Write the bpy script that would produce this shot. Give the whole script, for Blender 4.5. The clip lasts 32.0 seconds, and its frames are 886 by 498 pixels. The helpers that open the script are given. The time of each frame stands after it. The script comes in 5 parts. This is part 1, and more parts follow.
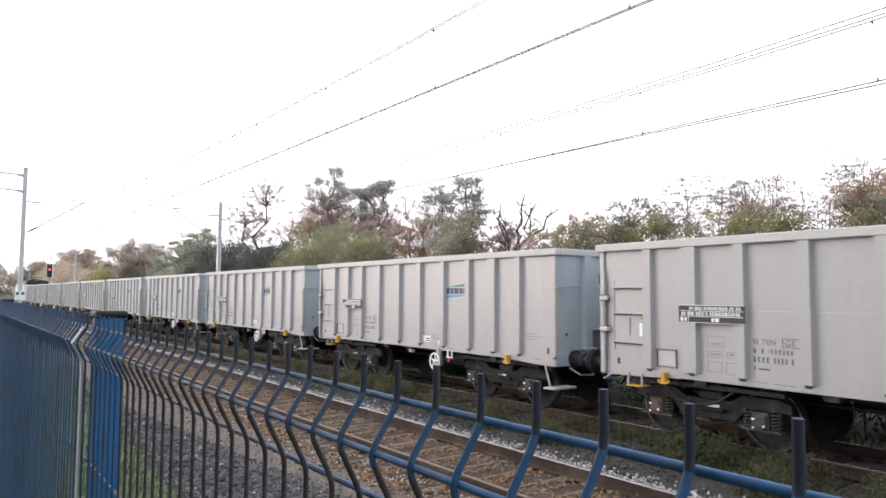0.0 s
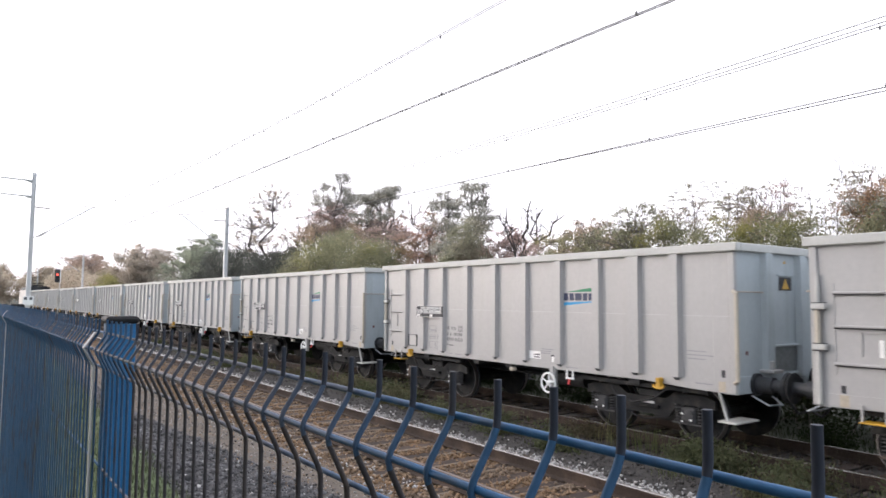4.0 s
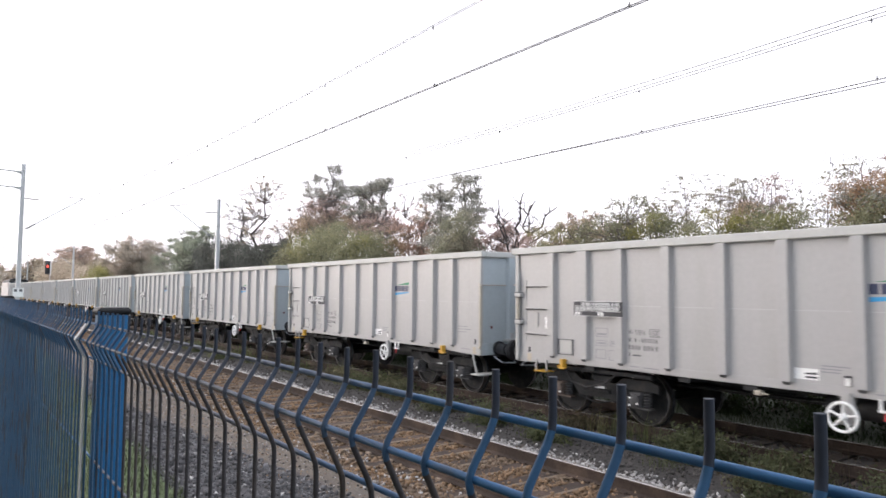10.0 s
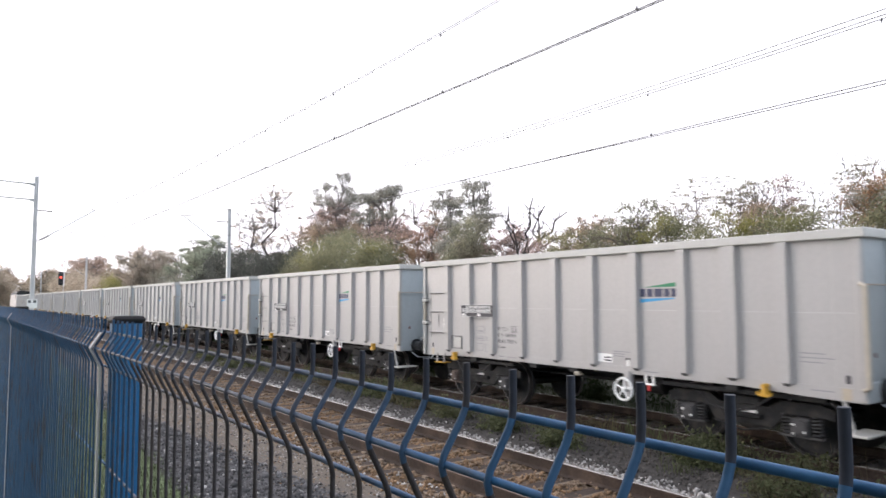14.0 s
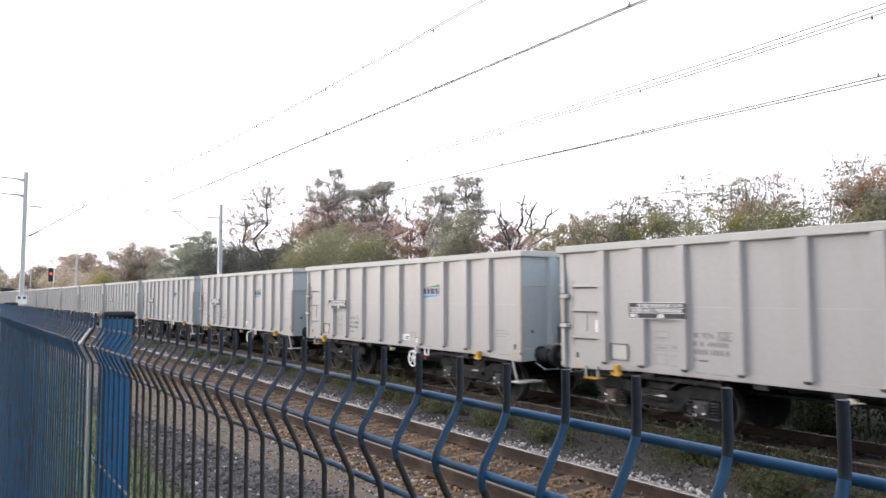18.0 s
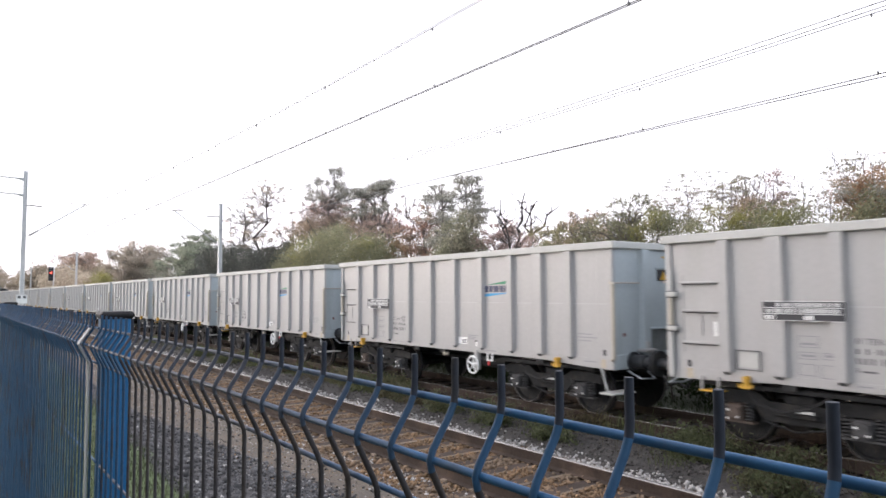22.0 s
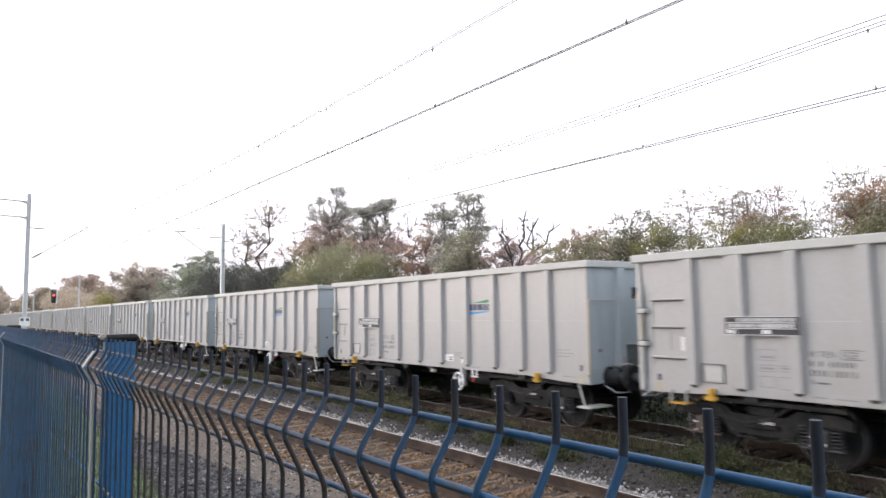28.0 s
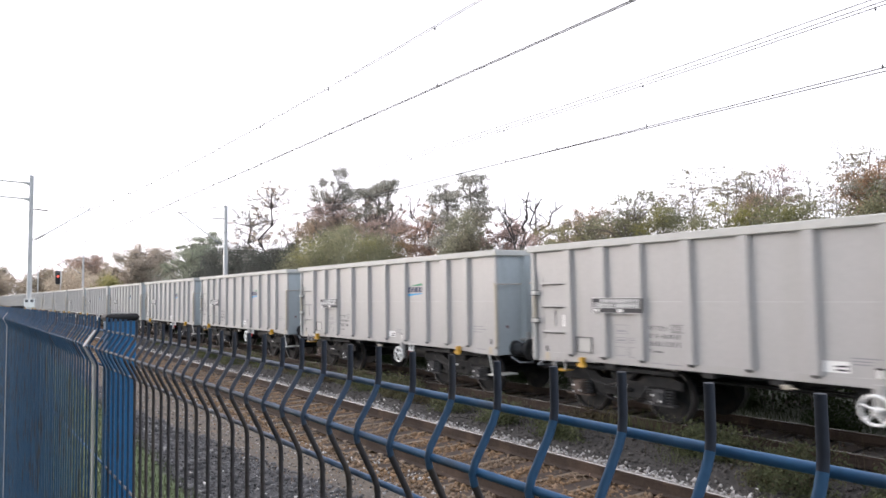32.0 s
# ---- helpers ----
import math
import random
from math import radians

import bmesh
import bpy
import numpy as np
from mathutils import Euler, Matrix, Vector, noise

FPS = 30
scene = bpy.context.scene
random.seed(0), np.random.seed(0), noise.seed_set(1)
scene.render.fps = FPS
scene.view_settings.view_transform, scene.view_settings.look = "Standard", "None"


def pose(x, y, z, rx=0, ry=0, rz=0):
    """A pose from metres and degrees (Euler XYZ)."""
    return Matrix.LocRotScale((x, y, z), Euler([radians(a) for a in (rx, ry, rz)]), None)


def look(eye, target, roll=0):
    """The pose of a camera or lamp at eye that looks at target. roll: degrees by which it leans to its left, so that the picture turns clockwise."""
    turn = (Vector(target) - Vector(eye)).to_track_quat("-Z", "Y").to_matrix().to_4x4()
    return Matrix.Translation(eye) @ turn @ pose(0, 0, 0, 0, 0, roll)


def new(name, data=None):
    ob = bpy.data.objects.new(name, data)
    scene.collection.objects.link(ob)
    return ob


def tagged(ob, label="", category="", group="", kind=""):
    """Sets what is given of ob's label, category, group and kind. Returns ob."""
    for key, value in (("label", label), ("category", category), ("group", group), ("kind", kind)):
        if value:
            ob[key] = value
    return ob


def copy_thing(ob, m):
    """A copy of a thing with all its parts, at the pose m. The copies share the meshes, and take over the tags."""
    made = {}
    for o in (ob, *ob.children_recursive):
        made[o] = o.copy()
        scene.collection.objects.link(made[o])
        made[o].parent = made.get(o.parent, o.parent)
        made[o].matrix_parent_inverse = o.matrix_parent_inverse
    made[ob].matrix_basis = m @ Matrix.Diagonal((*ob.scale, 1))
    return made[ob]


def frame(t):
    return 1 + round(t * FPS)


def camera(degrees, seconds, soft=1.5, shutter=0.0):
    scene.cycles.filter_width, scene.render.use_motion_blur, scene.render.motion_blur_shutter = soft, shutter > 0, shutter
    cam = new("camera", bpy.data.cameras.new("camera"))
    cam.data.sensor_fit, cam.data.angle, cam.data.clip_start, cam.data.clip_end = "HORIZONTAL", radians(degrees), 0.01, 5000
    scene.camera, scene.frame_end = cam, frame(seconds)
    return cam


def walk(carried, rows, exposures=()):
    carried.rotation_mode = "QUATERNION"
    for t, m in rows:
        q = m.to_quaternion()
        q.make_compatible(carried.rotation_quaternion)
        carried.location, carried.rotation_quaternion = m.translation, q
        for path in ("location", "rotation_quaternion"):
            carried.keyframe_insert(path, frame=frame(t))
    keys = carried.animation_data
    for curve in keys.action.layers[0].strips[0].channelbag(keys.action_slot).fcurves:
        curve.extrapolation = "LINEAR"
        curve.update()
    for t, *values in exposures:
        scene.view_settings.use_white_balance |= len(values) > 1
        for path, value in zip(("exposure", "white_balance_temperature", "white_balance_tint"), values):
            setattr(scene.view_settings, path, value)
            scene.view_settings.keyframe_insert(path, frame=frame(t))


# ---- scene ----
# x: away from the fence, square to the tracks; y: along the tracks, the way the train goes; z: up from the rail heads.

# ---- camera ----
cam = camera(65.6, 32.0, soft=1.6, shutter=0.5)
PATH = [
    (0, 0.0128, -0.0070, 2.2872, 93.794, -0.361, -36.090),
    (0.5, 0.0117, -0.0101, 2.2877, 94.148, -0.346, -35.894),
    (1, 0.0127, -0.0031, 2.2856, 93.882, -0.385, -35.398),
    (1.5, 0.0033, -0.0038, 2.2866, 93.955, -0.302, -33.842),
    (2, -0.0014, -0.0060, 2.2875, 94.196, 0.190, -33.691),
    (2.5, 0.0005, -0.0047, 2.2853, 94.273, -0.323, -34.016),
    (3, 0.0039, -0.0032, 2.2866, 94.106, -0.315, -34.925),
    (3.5, 0.0038, -0.0060, 2.2877, 94.237, -0.476, -35.597),
    (5.5, 0.0025, -0.0087, 2.2875, 94.371, -0.355, -35.447),
    (6, 0.0030, -0.0091, 2.2863, 94.469, -0.048, -35.146),
    (6.5, 0.0037, -0.0082, 2.2861, 94.603, -0.331, -35.336),
    (7, 0.0049, -0.0059, 2.2865, 93.654, -0.068, -34.951),
    (7.5, 0.0049, -0.0057, 2.2859, 93.871, 0.022, -34.728),
    (8, 0.0047, -0.0064, 2.2849, 94.013, 0.005, -35.223),
    (8.5, 0.0027, -0.0089, 2.2852, 94.235, -0.189, -35.163),
    (9, 0.0019, -0.0080, 2.2850, 94.282, -0.057, -35.299),
    (9.5, 0.0024, -0.0052, 2.2847, 93.787, -0.068, -35.358),
    (10, 0.0034, -0.0017, 2.2860, 93.610, -0.469, -36.232),
    (10.5, 0.0041, -0.0021, 2.2856, 94.074, -0.177, -36.204),
    (11, 0.0037, -0.0020, 2.2850, 93.959, -0.137, -36.148),
    (11.5, 0.0045, -0.0031, 2.2842, 93.934, -0.002, -36.045),
    (12, 0.0046, -0.0035, 2.2834, 93.743, 0.094, -36.040),
    (12.5, 0.0020, -0.0071, 2.2844, 94.320, 0.148, -35.583),
    (13, 0.0002, -0.0069, 2.2832, 94.423, 0.155, -34.886),
    (13.5, -0.0021, -0.0034, 2.2821, 94.359, -0.000, -34.859),
    (14, 0.0004, -0.0000, 2.2823, 94.147, 0.181, -35.358),
    (14.5, 0.0008, 0.0027, 2.2810, 93.921, 0.259, -35.682),
    (16.5, -0.0021, -0.0001, 2.2820, 94.146, -0.077, -36.410),
    (17, 0.0006, 0.0006, 2.2822, 94.059, 0.212, -35.888),
    (17.5, 0.0013, 0.0032, 2.2813, 93.909, 0.117, -35.848),
    (18, 0.0031, 0.0049, 2.2805, 93.831, 0.190, -35.998),
    (18.5, 0.0048, 0.0064, 2.2794, 93.777, 0.070, -36.022),
    (19, 0.0064, 0.0065, 2.2800, 93.573, 0.235, -35.961),
    (19.5, 0.0069, 0.0091, 2.2793, 93.699, 0.209, -35.976),
    (20, 0.0040, 0.0098, 2.2804, 93.713, 0.095, -35.361),
    (20.5, 0.0016, 0.0035, 2.2818, 93.973, 0.303, -35.178),
    (21, 0.0086, 0.0010, 2.2819, 93.405, 0.362, -36.298),
    (21.5, 0.0079, 0.0025, 2.2820, 93.226, 0.016, -36.471),
    (22, 0.0054, 0.0020, 2.2824, 93.696, 0.311, -35.990),
    (22.5, 0.0064, 0.0005, 2.2817, 93.538, 0.229, -35.749),
    (23, 0.0047, -0.0053, 2.2821, 93.816, 0.477, -35.299),
    (23.5, 0.0041, -0.0059, 2.2828, 93.742, 0.575, -34.912),
    (24, 0.0035, -0.0054, 2.2834, 94.246, 0.479, -34.719),
    (24.5, 0.0006, -0.0037, 2.2826, 94.098, 0.317, -34.664),
    (25, -0.0005, -0.0024, 2.2832, 94.270, 0.407, -34.782),
    (25.5, 0.0005, -0.0030, 2.2820, 93.805, 0.574, -34.946),
    (27.5, -0.0003, -0.0087, 2.2853, 94.880, 0.877, -35.381),
    (28, -0.0003, -0.0102, 2.2854, 95.216, 0.883, -35.756),
    (28.5, 0.0010, -0.0073, 2.2848, 95.095, 0.884, -35.503),
    (29, 0.0027, -0.0047, 2.2840, 94.594, 0.699, -35.782),
    (29.5, 0.0083, -0.0004, 2.2828, 94.212, 0.904, -35.352),
    (30, 0.0099, -0.0019, 2.2826, 94.274, 1.175, -35.259),
    (30.5, 0.0074, -0.0077, 2.2832, 94.310, 1.367, -35.422),
    (31, 0.0048, -0.0088, 2.2827, 94.240, 0.913, -35.478),
    (31.5, 0.0080, -0.0061, 2.2830, 93.889, 1.339, -35.350),
    (32, 0.0088, -0.0042, 2.2811, 93.657, 0.909, -35.530),
]
walk(cam, [(t, pose(x, y, z, rx, ry, rz)) for t, x, y, z, rx, ry, rz in PATH],
     exposures=[(0, 0.0, 6350, 12), (32, 0.0, 6350, 12)])

# ---- light: a bright overcast evening sky, the low sun behind it ----
world = bpy.data.worlds.new("sky")
world.use_nodes = True
scene.world = world
SUN_AZ, SUN_EL = radians(-38), radians(14)
wn = world.node_tree.nodes
sky = wn.new("ShaderNodeTexSky")
sky.sky_type, sky.sun_disc = "NISHITA", False
sky.sun_elevation, sky.sun_rotation = SUN_EL, SUN_AZ
sky.air_density, sky.dust_density, sky.ozone_density = 1.0, 6.0, 1.0
soft_sky = wn.new("ShaderNodeHueSaturation")
soft_sky.inputs["Saturation"].default_value = 0.4
cloud = wn.new("ShaderNodeMix")
cloud.data_type = "RGBA"
cloud.inputs["Factor"].default_value = 0.92
# the cloud is brighter and warmer up the line, where the sun goes down, and bluer down the line
way, near, tone = wn.new("ShaderNodeTexCoord"), wn.new("ShaderNodeVectorMath"), wn.new("ShaderNodeMix")
near.operation, near.inputs[1].default_value = "DOT_PRODUCT", (0.1, 0.95, 0.25)
half = wn.new("ShaderNodeMapRange")
half.interpolation_type = "SMOOTHSTEP"
half.inputs["From Min"].default_value, half.inputs["From Max"].default_value = -0.5, 0.9
tone.data_type = "RGBA"
tone.inputs["A"].default_value, tone.inputs["B"].default_value = (1.36, 1.48, 1.66, 1), (1.80, 1.74, 1.84, 1)
world.node_tree.links.new(way.outputs["Generated"], near.inputs[0])
world.node_tree.links.new(near.outputs["Value"], half.inputs["Value"])
world.node_tree.links.new(half.outputs["Result"], tone.inputs["Factor"])
world.node_tree.links.new(tone.outputs["Result"], cloud.inputs["B"])
world.node_tree.links.new(sky.outputs["Color"], soft_sky.inputs["Color"])
world.node_tree.links.new(soft_sky.outputs["Color"], cloud.inputs["A"])
world.node_tree.links.new(cloud.outputs["Result"], wn["Background"].inputs["Color"])
wn["Background"].inputs["Strength"].default_value = 1.0

sun = new("sun", bpy.data.lights.new("sun", "SUN"))
sun.data.energy, sun.data.angle, sun.data.color = 0.42, radians(30), (1.0, 0.74, 0.60)
sun.matrix_world = look((0, 0, 60), (-math.sin(SUN_AZ) * 80, -math.cos(SUN_AZ) * 80, 60 - 80 * math.tan(SUN_EL)))

# ---- materials ----


def material(name, base, rough=0.7, metal=0.0, vary=0.25, scale=3.0, fine=40.0, bump=0.0, island=0.0, second=None, amount=0.5, obj_random=0.0, streak=None, spec=0.5):
    """Base colour broken by a large and a fine noise; second: a colour that shows in patches; island: variation from piece to piece."""
    m = bpy.data.materials.new(name)
    m.use_nodes = True
    n, l = m.node_tree.nodes, m.node_tree.links
    b = n["Principled BSDF"]
    # every object takes its own piece of the pattern
    shift, info, scat = n.new("ShaderNodeVectorMath"), n.new("ShaderNodeObjectInfo"), n.new("ShaderNodeMath")
    scat.operation, scat.inputs[1].default_value = "MULTIPLY", 57.0
    n_co = n.new("ShaderNodeTexCoord")
    l.new(info.outputs["Random"], scat.inputs[0]), l.new(n_co.outputs["Object"], shift.inputs[0]), l.new(scat.outputs[0], shift.inputs[1])
    co = shift.outputs["Vector"]
    big, small = n.new("ShaderNodeTexNoise"), n.new("ShaderNodeTexNoise")
    big.inputs["Scale"].default_value, small.inputs["Scale"].default_value = scale, fine
    big.inputs["Detail"].default_value, small.inputs["Detail"].default_value = 5, 3
    src = co
    if streak:
        mp = n.new("ShaderNodeMapping")
        mp.inputs["Scale"].default_value = streak
        l.new(co, mp.inputs["Vector"])
        src = mp.outputs["Vector"]
    l.new(src, big.inputs["Vector"]), l.new(co, small.inputs["Vector"])
    col = n.new("ShaderNodeRGB")
    col.outputs[0].default_value = (*base, 1)
    out = col.outputs[0]
    if second:
        ramp = n.new("ShaderNodeValToRGB")
        ramp.color_ramp.elements[0].position, ramp.color_ramp.elements[1].position = 0.62 - 0.25 * amount, 0.75 - 0.25 * amount
        l.new(big.outputs["Fac"], ramp.inputs["Fac"])
        mix = n.new("ShaderNodeMix")
        mix.data_type = "RGBA"
        l.new(ramp.outputs["Color"], mix.inputs["Factor"]), l.new(out, mix.inputs["A"])
        mix.inputs["B"].default_value = (*second, 1)
        out = mix.outputs["Result"]
    total = n.new("ShaderNodeMath")
    total.operation = "ADD"
    l.new(big.outputs["Fac"], total.inputs[0]), l.new(small.outputs["Fac"], total.inputs[1])
    val = n.new("ShaderNodeMapRange")
    val.inputs["From Min"].default_value, val.inputs["From Max"].default_value = 0.6, 1.4
    val.inputs["To Min"].default_value, val.inputs["To Max"].default_value = 1 - vary, 1 + vary
    l.new(total.outputs[0], val.inputs["Value"])
    fac = val.outputs["Result"]
    for amt, node, sock in ((island, "ShaderNodeNewGeometry", "Random Per Island"), (obj_random, "ShaderNodeObjectInfo", "Random")):
        if amt:
            g, mr, mul = n.new(node), n.new("ShaderNodeMapRange"), n.new("ShaderNodeMath")
            mr.inputs["To Min"].default_value, mr.inputs["To Max"].default_value = 1 - amt, 1 + amt
            mul.operation = "MULTIPLY"
            l.new(g.outputs[sock], mr.inputs["Value"]), l.new(mr.outputs["Result"], mul.inputs[0]), l.new(fac, mul.inputs[1])
            fac = mul.outputs[0]
    hsv = n.new("ShaderNodeHueSaturation")
    l.new(out, hsv.inputs["Color"]), l.new(fac, hsv.inputs["Value"]), l.new(hsv.outputs["Color"], b.inputs["Base Color"])
    b.inputs["Roughness"].default_value, b.inputs["Metallic"].default_value = rough, metal
    b.inputs["Specular IOR Level"].default_value = spec
    if bump:
        bp = n.new("ShaderNodeBump")
        bp.inputs["Strength"].default_value, bp.inputs["Distance"].default_value = 0.6, bump
        l.new(total.outputs[0], bp.inputs["Height"]), l.new(bp.outputs["Normal"], b.inputs["Normal"])
    return m


def grey_along(m, grey_tone, y0, y1):
    """Grey sheen of flatter views painted along the fence, y0 to y1, ragged edge."""
    n, l = m.node_tree.nodes, m.node_tree.links
    b = n["Principled BSDF"]
    pos, sep, wob, add, mr, mx = n.new("ShaderNodeNewGeometry"), n.new("ShaderNodeSeparateXYZ"), n.new("ShaderNodeTexNoise"), n.new("ShaderNodeMath"), n.new("ShaderNodeMapRange"), n.new("ShaderNodeMix")
    wob.inputs["Scale"].default_value = 14
    add.operation, add.inputs[1].default_value = "MULTIPLY_ADD", 0.3
    l.new(pos.outputs["Position"], sep.inputs[0]), l.new(pos.outputs["Position"], wob.inputs["Vector"])
    l.new(wob.outputs["Fac"], add.inputs[0]), l.new(sep.outputs["Y"], add.inputs[2])
    mr.inputs["From Min"].default_value, mr.inputs["From Max"].default_value = y0 + 0.15, y1 + 0.15
    l.new(add.outputs[0], mr.inputs["Value"])
    mx.data_type = "RGBA"
    l.new(mr.outputs["Result"], mx.inputs["Factor"]), l.new(b.inputs["Base Color"].links[0].from_socket, mx.inputs["A"])
    mx.inputs["B"].default_value = (*grey_tone, 1)
    l.new(mx.outputs["Result"], b.inputs["Base Color"])
    return m


def leaf_material(name, base, second, amount=0.5, island=0.3, spec=0.3):
    m = material(name, base, 0.75, vary=0.2, scale=0.5, fine=3.0, island=island, second=second, amount=amount)
    n, l = m.node_tree.nodes, m.node_tree.links
    b, o = n["Principled BSDF"], n["Material Output"]
    b.inputs["Specular IOR Level"].default_value, b.inputs["Roughness"].default_value = spec, 0.5
    tr, mx = n.new("ShaderNodeBsdfTranslucent"), n.new("ShaderNodeMixShader")
    mx.inputs["Fac"].default_value = 0.66
    l.new(b.inputs["Base Color"].links[0].from_socket, tr.inputs["Color"])
    l.new(b.outputs["BSDF"], mx.inputs[1]), l.new(tr.outputs["BSDF"], mx.inputs[2]), l.new(mx.outputs["Shader"], o.inputs["Surface"])
    return m


GREY = material("wagon_paint", (0.372, 0.362, 0.353), 0.38, vary=0.07, scale=0.8, fine=14, second=(0.345, 0.336, 0.322), amount=0.3, streak=(2.5, 2.5, 0.35), spec=0.75)
# end walls: cool skylight put into a bluer, paler grey than the sides
GREY_END = material("skylit_end_paint", (0.398, 0.440, 0.460), 0.42, vary=0.07, scale=0.8, fine=14, second=(0.32, 0.355, 0.365), amount=0.3, streak=(2.5, 2.5, 0.35))
TAN_GRIP = material("worn_beige_paint", (0.44, 0.395, 0.32), 0.5, vary=0.15, scale=6)
RECESS = material("dark_recess_plate", (0.16, 0.17, 0.17), 0.5, vary=0.3, scale=4, fine=20)
GREY_RIM = material("wagon_rim_paint", (0.46, 0.455, 0.43), 0.45, vary=0.08, scale=1.5, fine=20)
SEAM = material("weld_seam", (0.47, 0.47, 0.465), 0.4, vary=0.1)
RUBBED = material("worn_steel", (0.42, 0.36, 0.30), 0.45, 0.5, vary=0.25, scale=6)
DARK = material("dirty_black_steel", (0.032, 0.033, 0.035), 0.6, 0.1, vary=0.5, scale=4, fine=30, second=(0.046, 0.043, 0.040), amount=0.35, spec=0.2)
BOGIE = material("dusty_bogie_steel", (0.022, 0.0225, 0.0235), 0.7, 0.1, vary=0.4, scale=5, fine=30, second=(0.033, 0.031, 0.029), amount=0.4, spec=0.2)
BOX = material("dusty_axlebox", (0.060, 0.059, 0.060), 0.7, 0.1, vary=0.4, scale=9, spec=0.25)
RUST_STAIN = material("pale_rust_stain", (0.43, 0.375, 0.29), 0.7, vary=0.2, scale=9)
RUST_BOX = material("rusty_axlebox", (0.085, 0.062, 0.050), 0.7, 0.1, vary=0.4, scale=8)
TREAD = material("bright_wheel_tread", (0.30, 0.28, 0.27), 0.4, 1.0, vary=0.2)
BUFFER = material("worn_dark_buffer_steel", (0.040, 0.042, 0.046), 0.5, 0.2, vary=0.4, scale=5, fine=30, second=(0.035, 0.034, 0.034), amount=0.4, spec=0.4)
RUBBER = material("black_rubber", (0.014, 0.014, 0.015), 0.6, vary=0.3, spec=0.25)
YELLOW = material("yellow_paint", (0.53, 0.30, 0.03), 0.45, vary=0.12, scale=8)
FIGURE = material("off_white_print", (0.58, 0.58, 0.57), 0.5, vary=0.1, scale=5)
WHITE = material("white_paint", (0.80, 0.80, 0.78), 0.45, vary=0.08, scale=5)
BLACK = material("black_print", (0.03, 0.03, 0.035), 0.6, vary=0.2)
INK = material("faded_grey_print", (0.10, 0.10, 0.105), 0.6, vary=0.2)
PALE_INK = material("pale_grey_print", (0.25, 0.25, 0.26), 0.6, vary=0.2)
RED = material("red_paint", (0.55, 0.03, 0.03), 0.45, vary=0.1)
TAG_RED = material("dull_red_paint", (0.16, 0.06, 0.055), 0.6, vary=0.1)
CREAM = material("pale_cream_paint", (0.62, 0.57, 0.54), 0.4, vary=0.08)
LOGO_GREEN = material("green_print", (0.02, 0.19, 0.09), 0.5, vary=0.06)
LOGO_BLUE = material("light_blue_print", (0.03, 0.28, 0.55), 0.5, vary=0.06)
LOGO_NAVY = material("navy_print", (0.022, 0.03, 0.075), 0.5, vary=0.06)
FENCE = material("blue_fence_coating", (0.018, 0.135, 0.310), 0.45, vary=0.15, scale=9, fine=80, spec=0.35)
FENCE_ROD = material("dusty_blue_rod", (0.030, 0.120, 0.255), 0.55, vary=0.25, scale=9, fine=80, second=(0.040, 0.085, 0.150), amount=0.4, spec=0.3)
# wire tones: skylit folds and shaded straight lengths painted as colours
FENCE_FOLD = material("skylit_blue_fold", (0.034, 0.090, 0.175), 0.55, vary=0.25, scale=9, fine=80, second=(0.045, 0.075, 0.115), amount=0.4, spec=0.3)
FENCE_FOLD_GREYING = grey_along(material("greying_blue_fold", (0.034, 0.098, 0.190), 0.55, vary=0.25, scale=9, fine=80, second=(0.040, 0.080, 0.135), amount=0.4, spec=0.3), (0.086, 0.094, 0.114), 0.36, 0.75)
FENCE_ROD_GREYING = grey_along(material("greying_blue_rod", (0.030, 0.120, 0.255), 0.55, vary=0.25, scale=9, fine=80, second=(0.040, 0.085, 0.150), amount=0.4, spec=0.3), (0.098, 0.112, 0.142), 0.36, 0.80)
FENCE_TIP = material("shaded_wire_tip", (0.034, 0.041, 0.056), 0.6, vary=0.2, scale=9, fine=90, second=(0.045, 0.044, 0.046), amount=0.4, spec=0.25)
FENCE_SHADED = material("shaded_wire", (0.058, 0.054, 0.056), 0.6, vary=0.25, scale=9, fine=90, second=(0.070, 0.060, 0.054), amount=0.4, obj_random=0.06, spec=0.25)
FENCE_WIRE = material("muted_blue_wire", (0.032, 0.084, 0.160), 0.5, vary=0.2, scale=9, fine=90, second=(0.038, 0.050, 0.066), amount=0.4, obj_random=0.06, spec=0.32)
PLASTER = material("grey_brown_render", (0.16, 0.145, 0.13), 0.9, vary=0.2, scale=1.5, fine=25, bump=0.006)
ZINC = material("galvanised_steel", (0.36, 0.385, 0.42), 0.6, 0.0, vary=0.12, scale=10)
POLE = material("grey_mast_paint", (0.60, 0.60, 0.60), 0.6, 0.2, vary=0.12, scale=2)
CABLE = material("overhead_copper", (0.16, 0.155, 0.15), 0.6, vary=0.2)
RAIL_SIDE = material("rusty_rail", (0.050, 0.037, 0.030), 0.85, vary=0.3, scale=2, fine=25, second=(0.074, 0.052, 0.040), amount=0.4, spec=0.2)
RAIL_DULL = material("dulled_rail_head", (0.15, 0.115, 0.095), 0.5, 0.2, vary=0.25, scale=3, fine=25, spec=0.3)
RAIL_TOP = material("polished_rail_head", (0.42, 0.40, 0.38), 0.26, 0.5, vary=0.15, scale=4, spec=1.0)
SLEEPER_SHADED = material("shaded_sleeper", (0.022, 0.019, 0.017), 0.85, vary=0.35, scale=3, fine=30, spec=0.2)
SLEEPER = material("weathered_concrete", (0.235, 0.180, 0.132), 0.9, vary=0.22, scale=3, fine=40, bump=0.004, obj_random=0.15)
STONE = material("ballast_stone", (0.345, 0.330, 0.315), 0.9, vary=0.2, scale=1.2, fine=30, island=0.45)
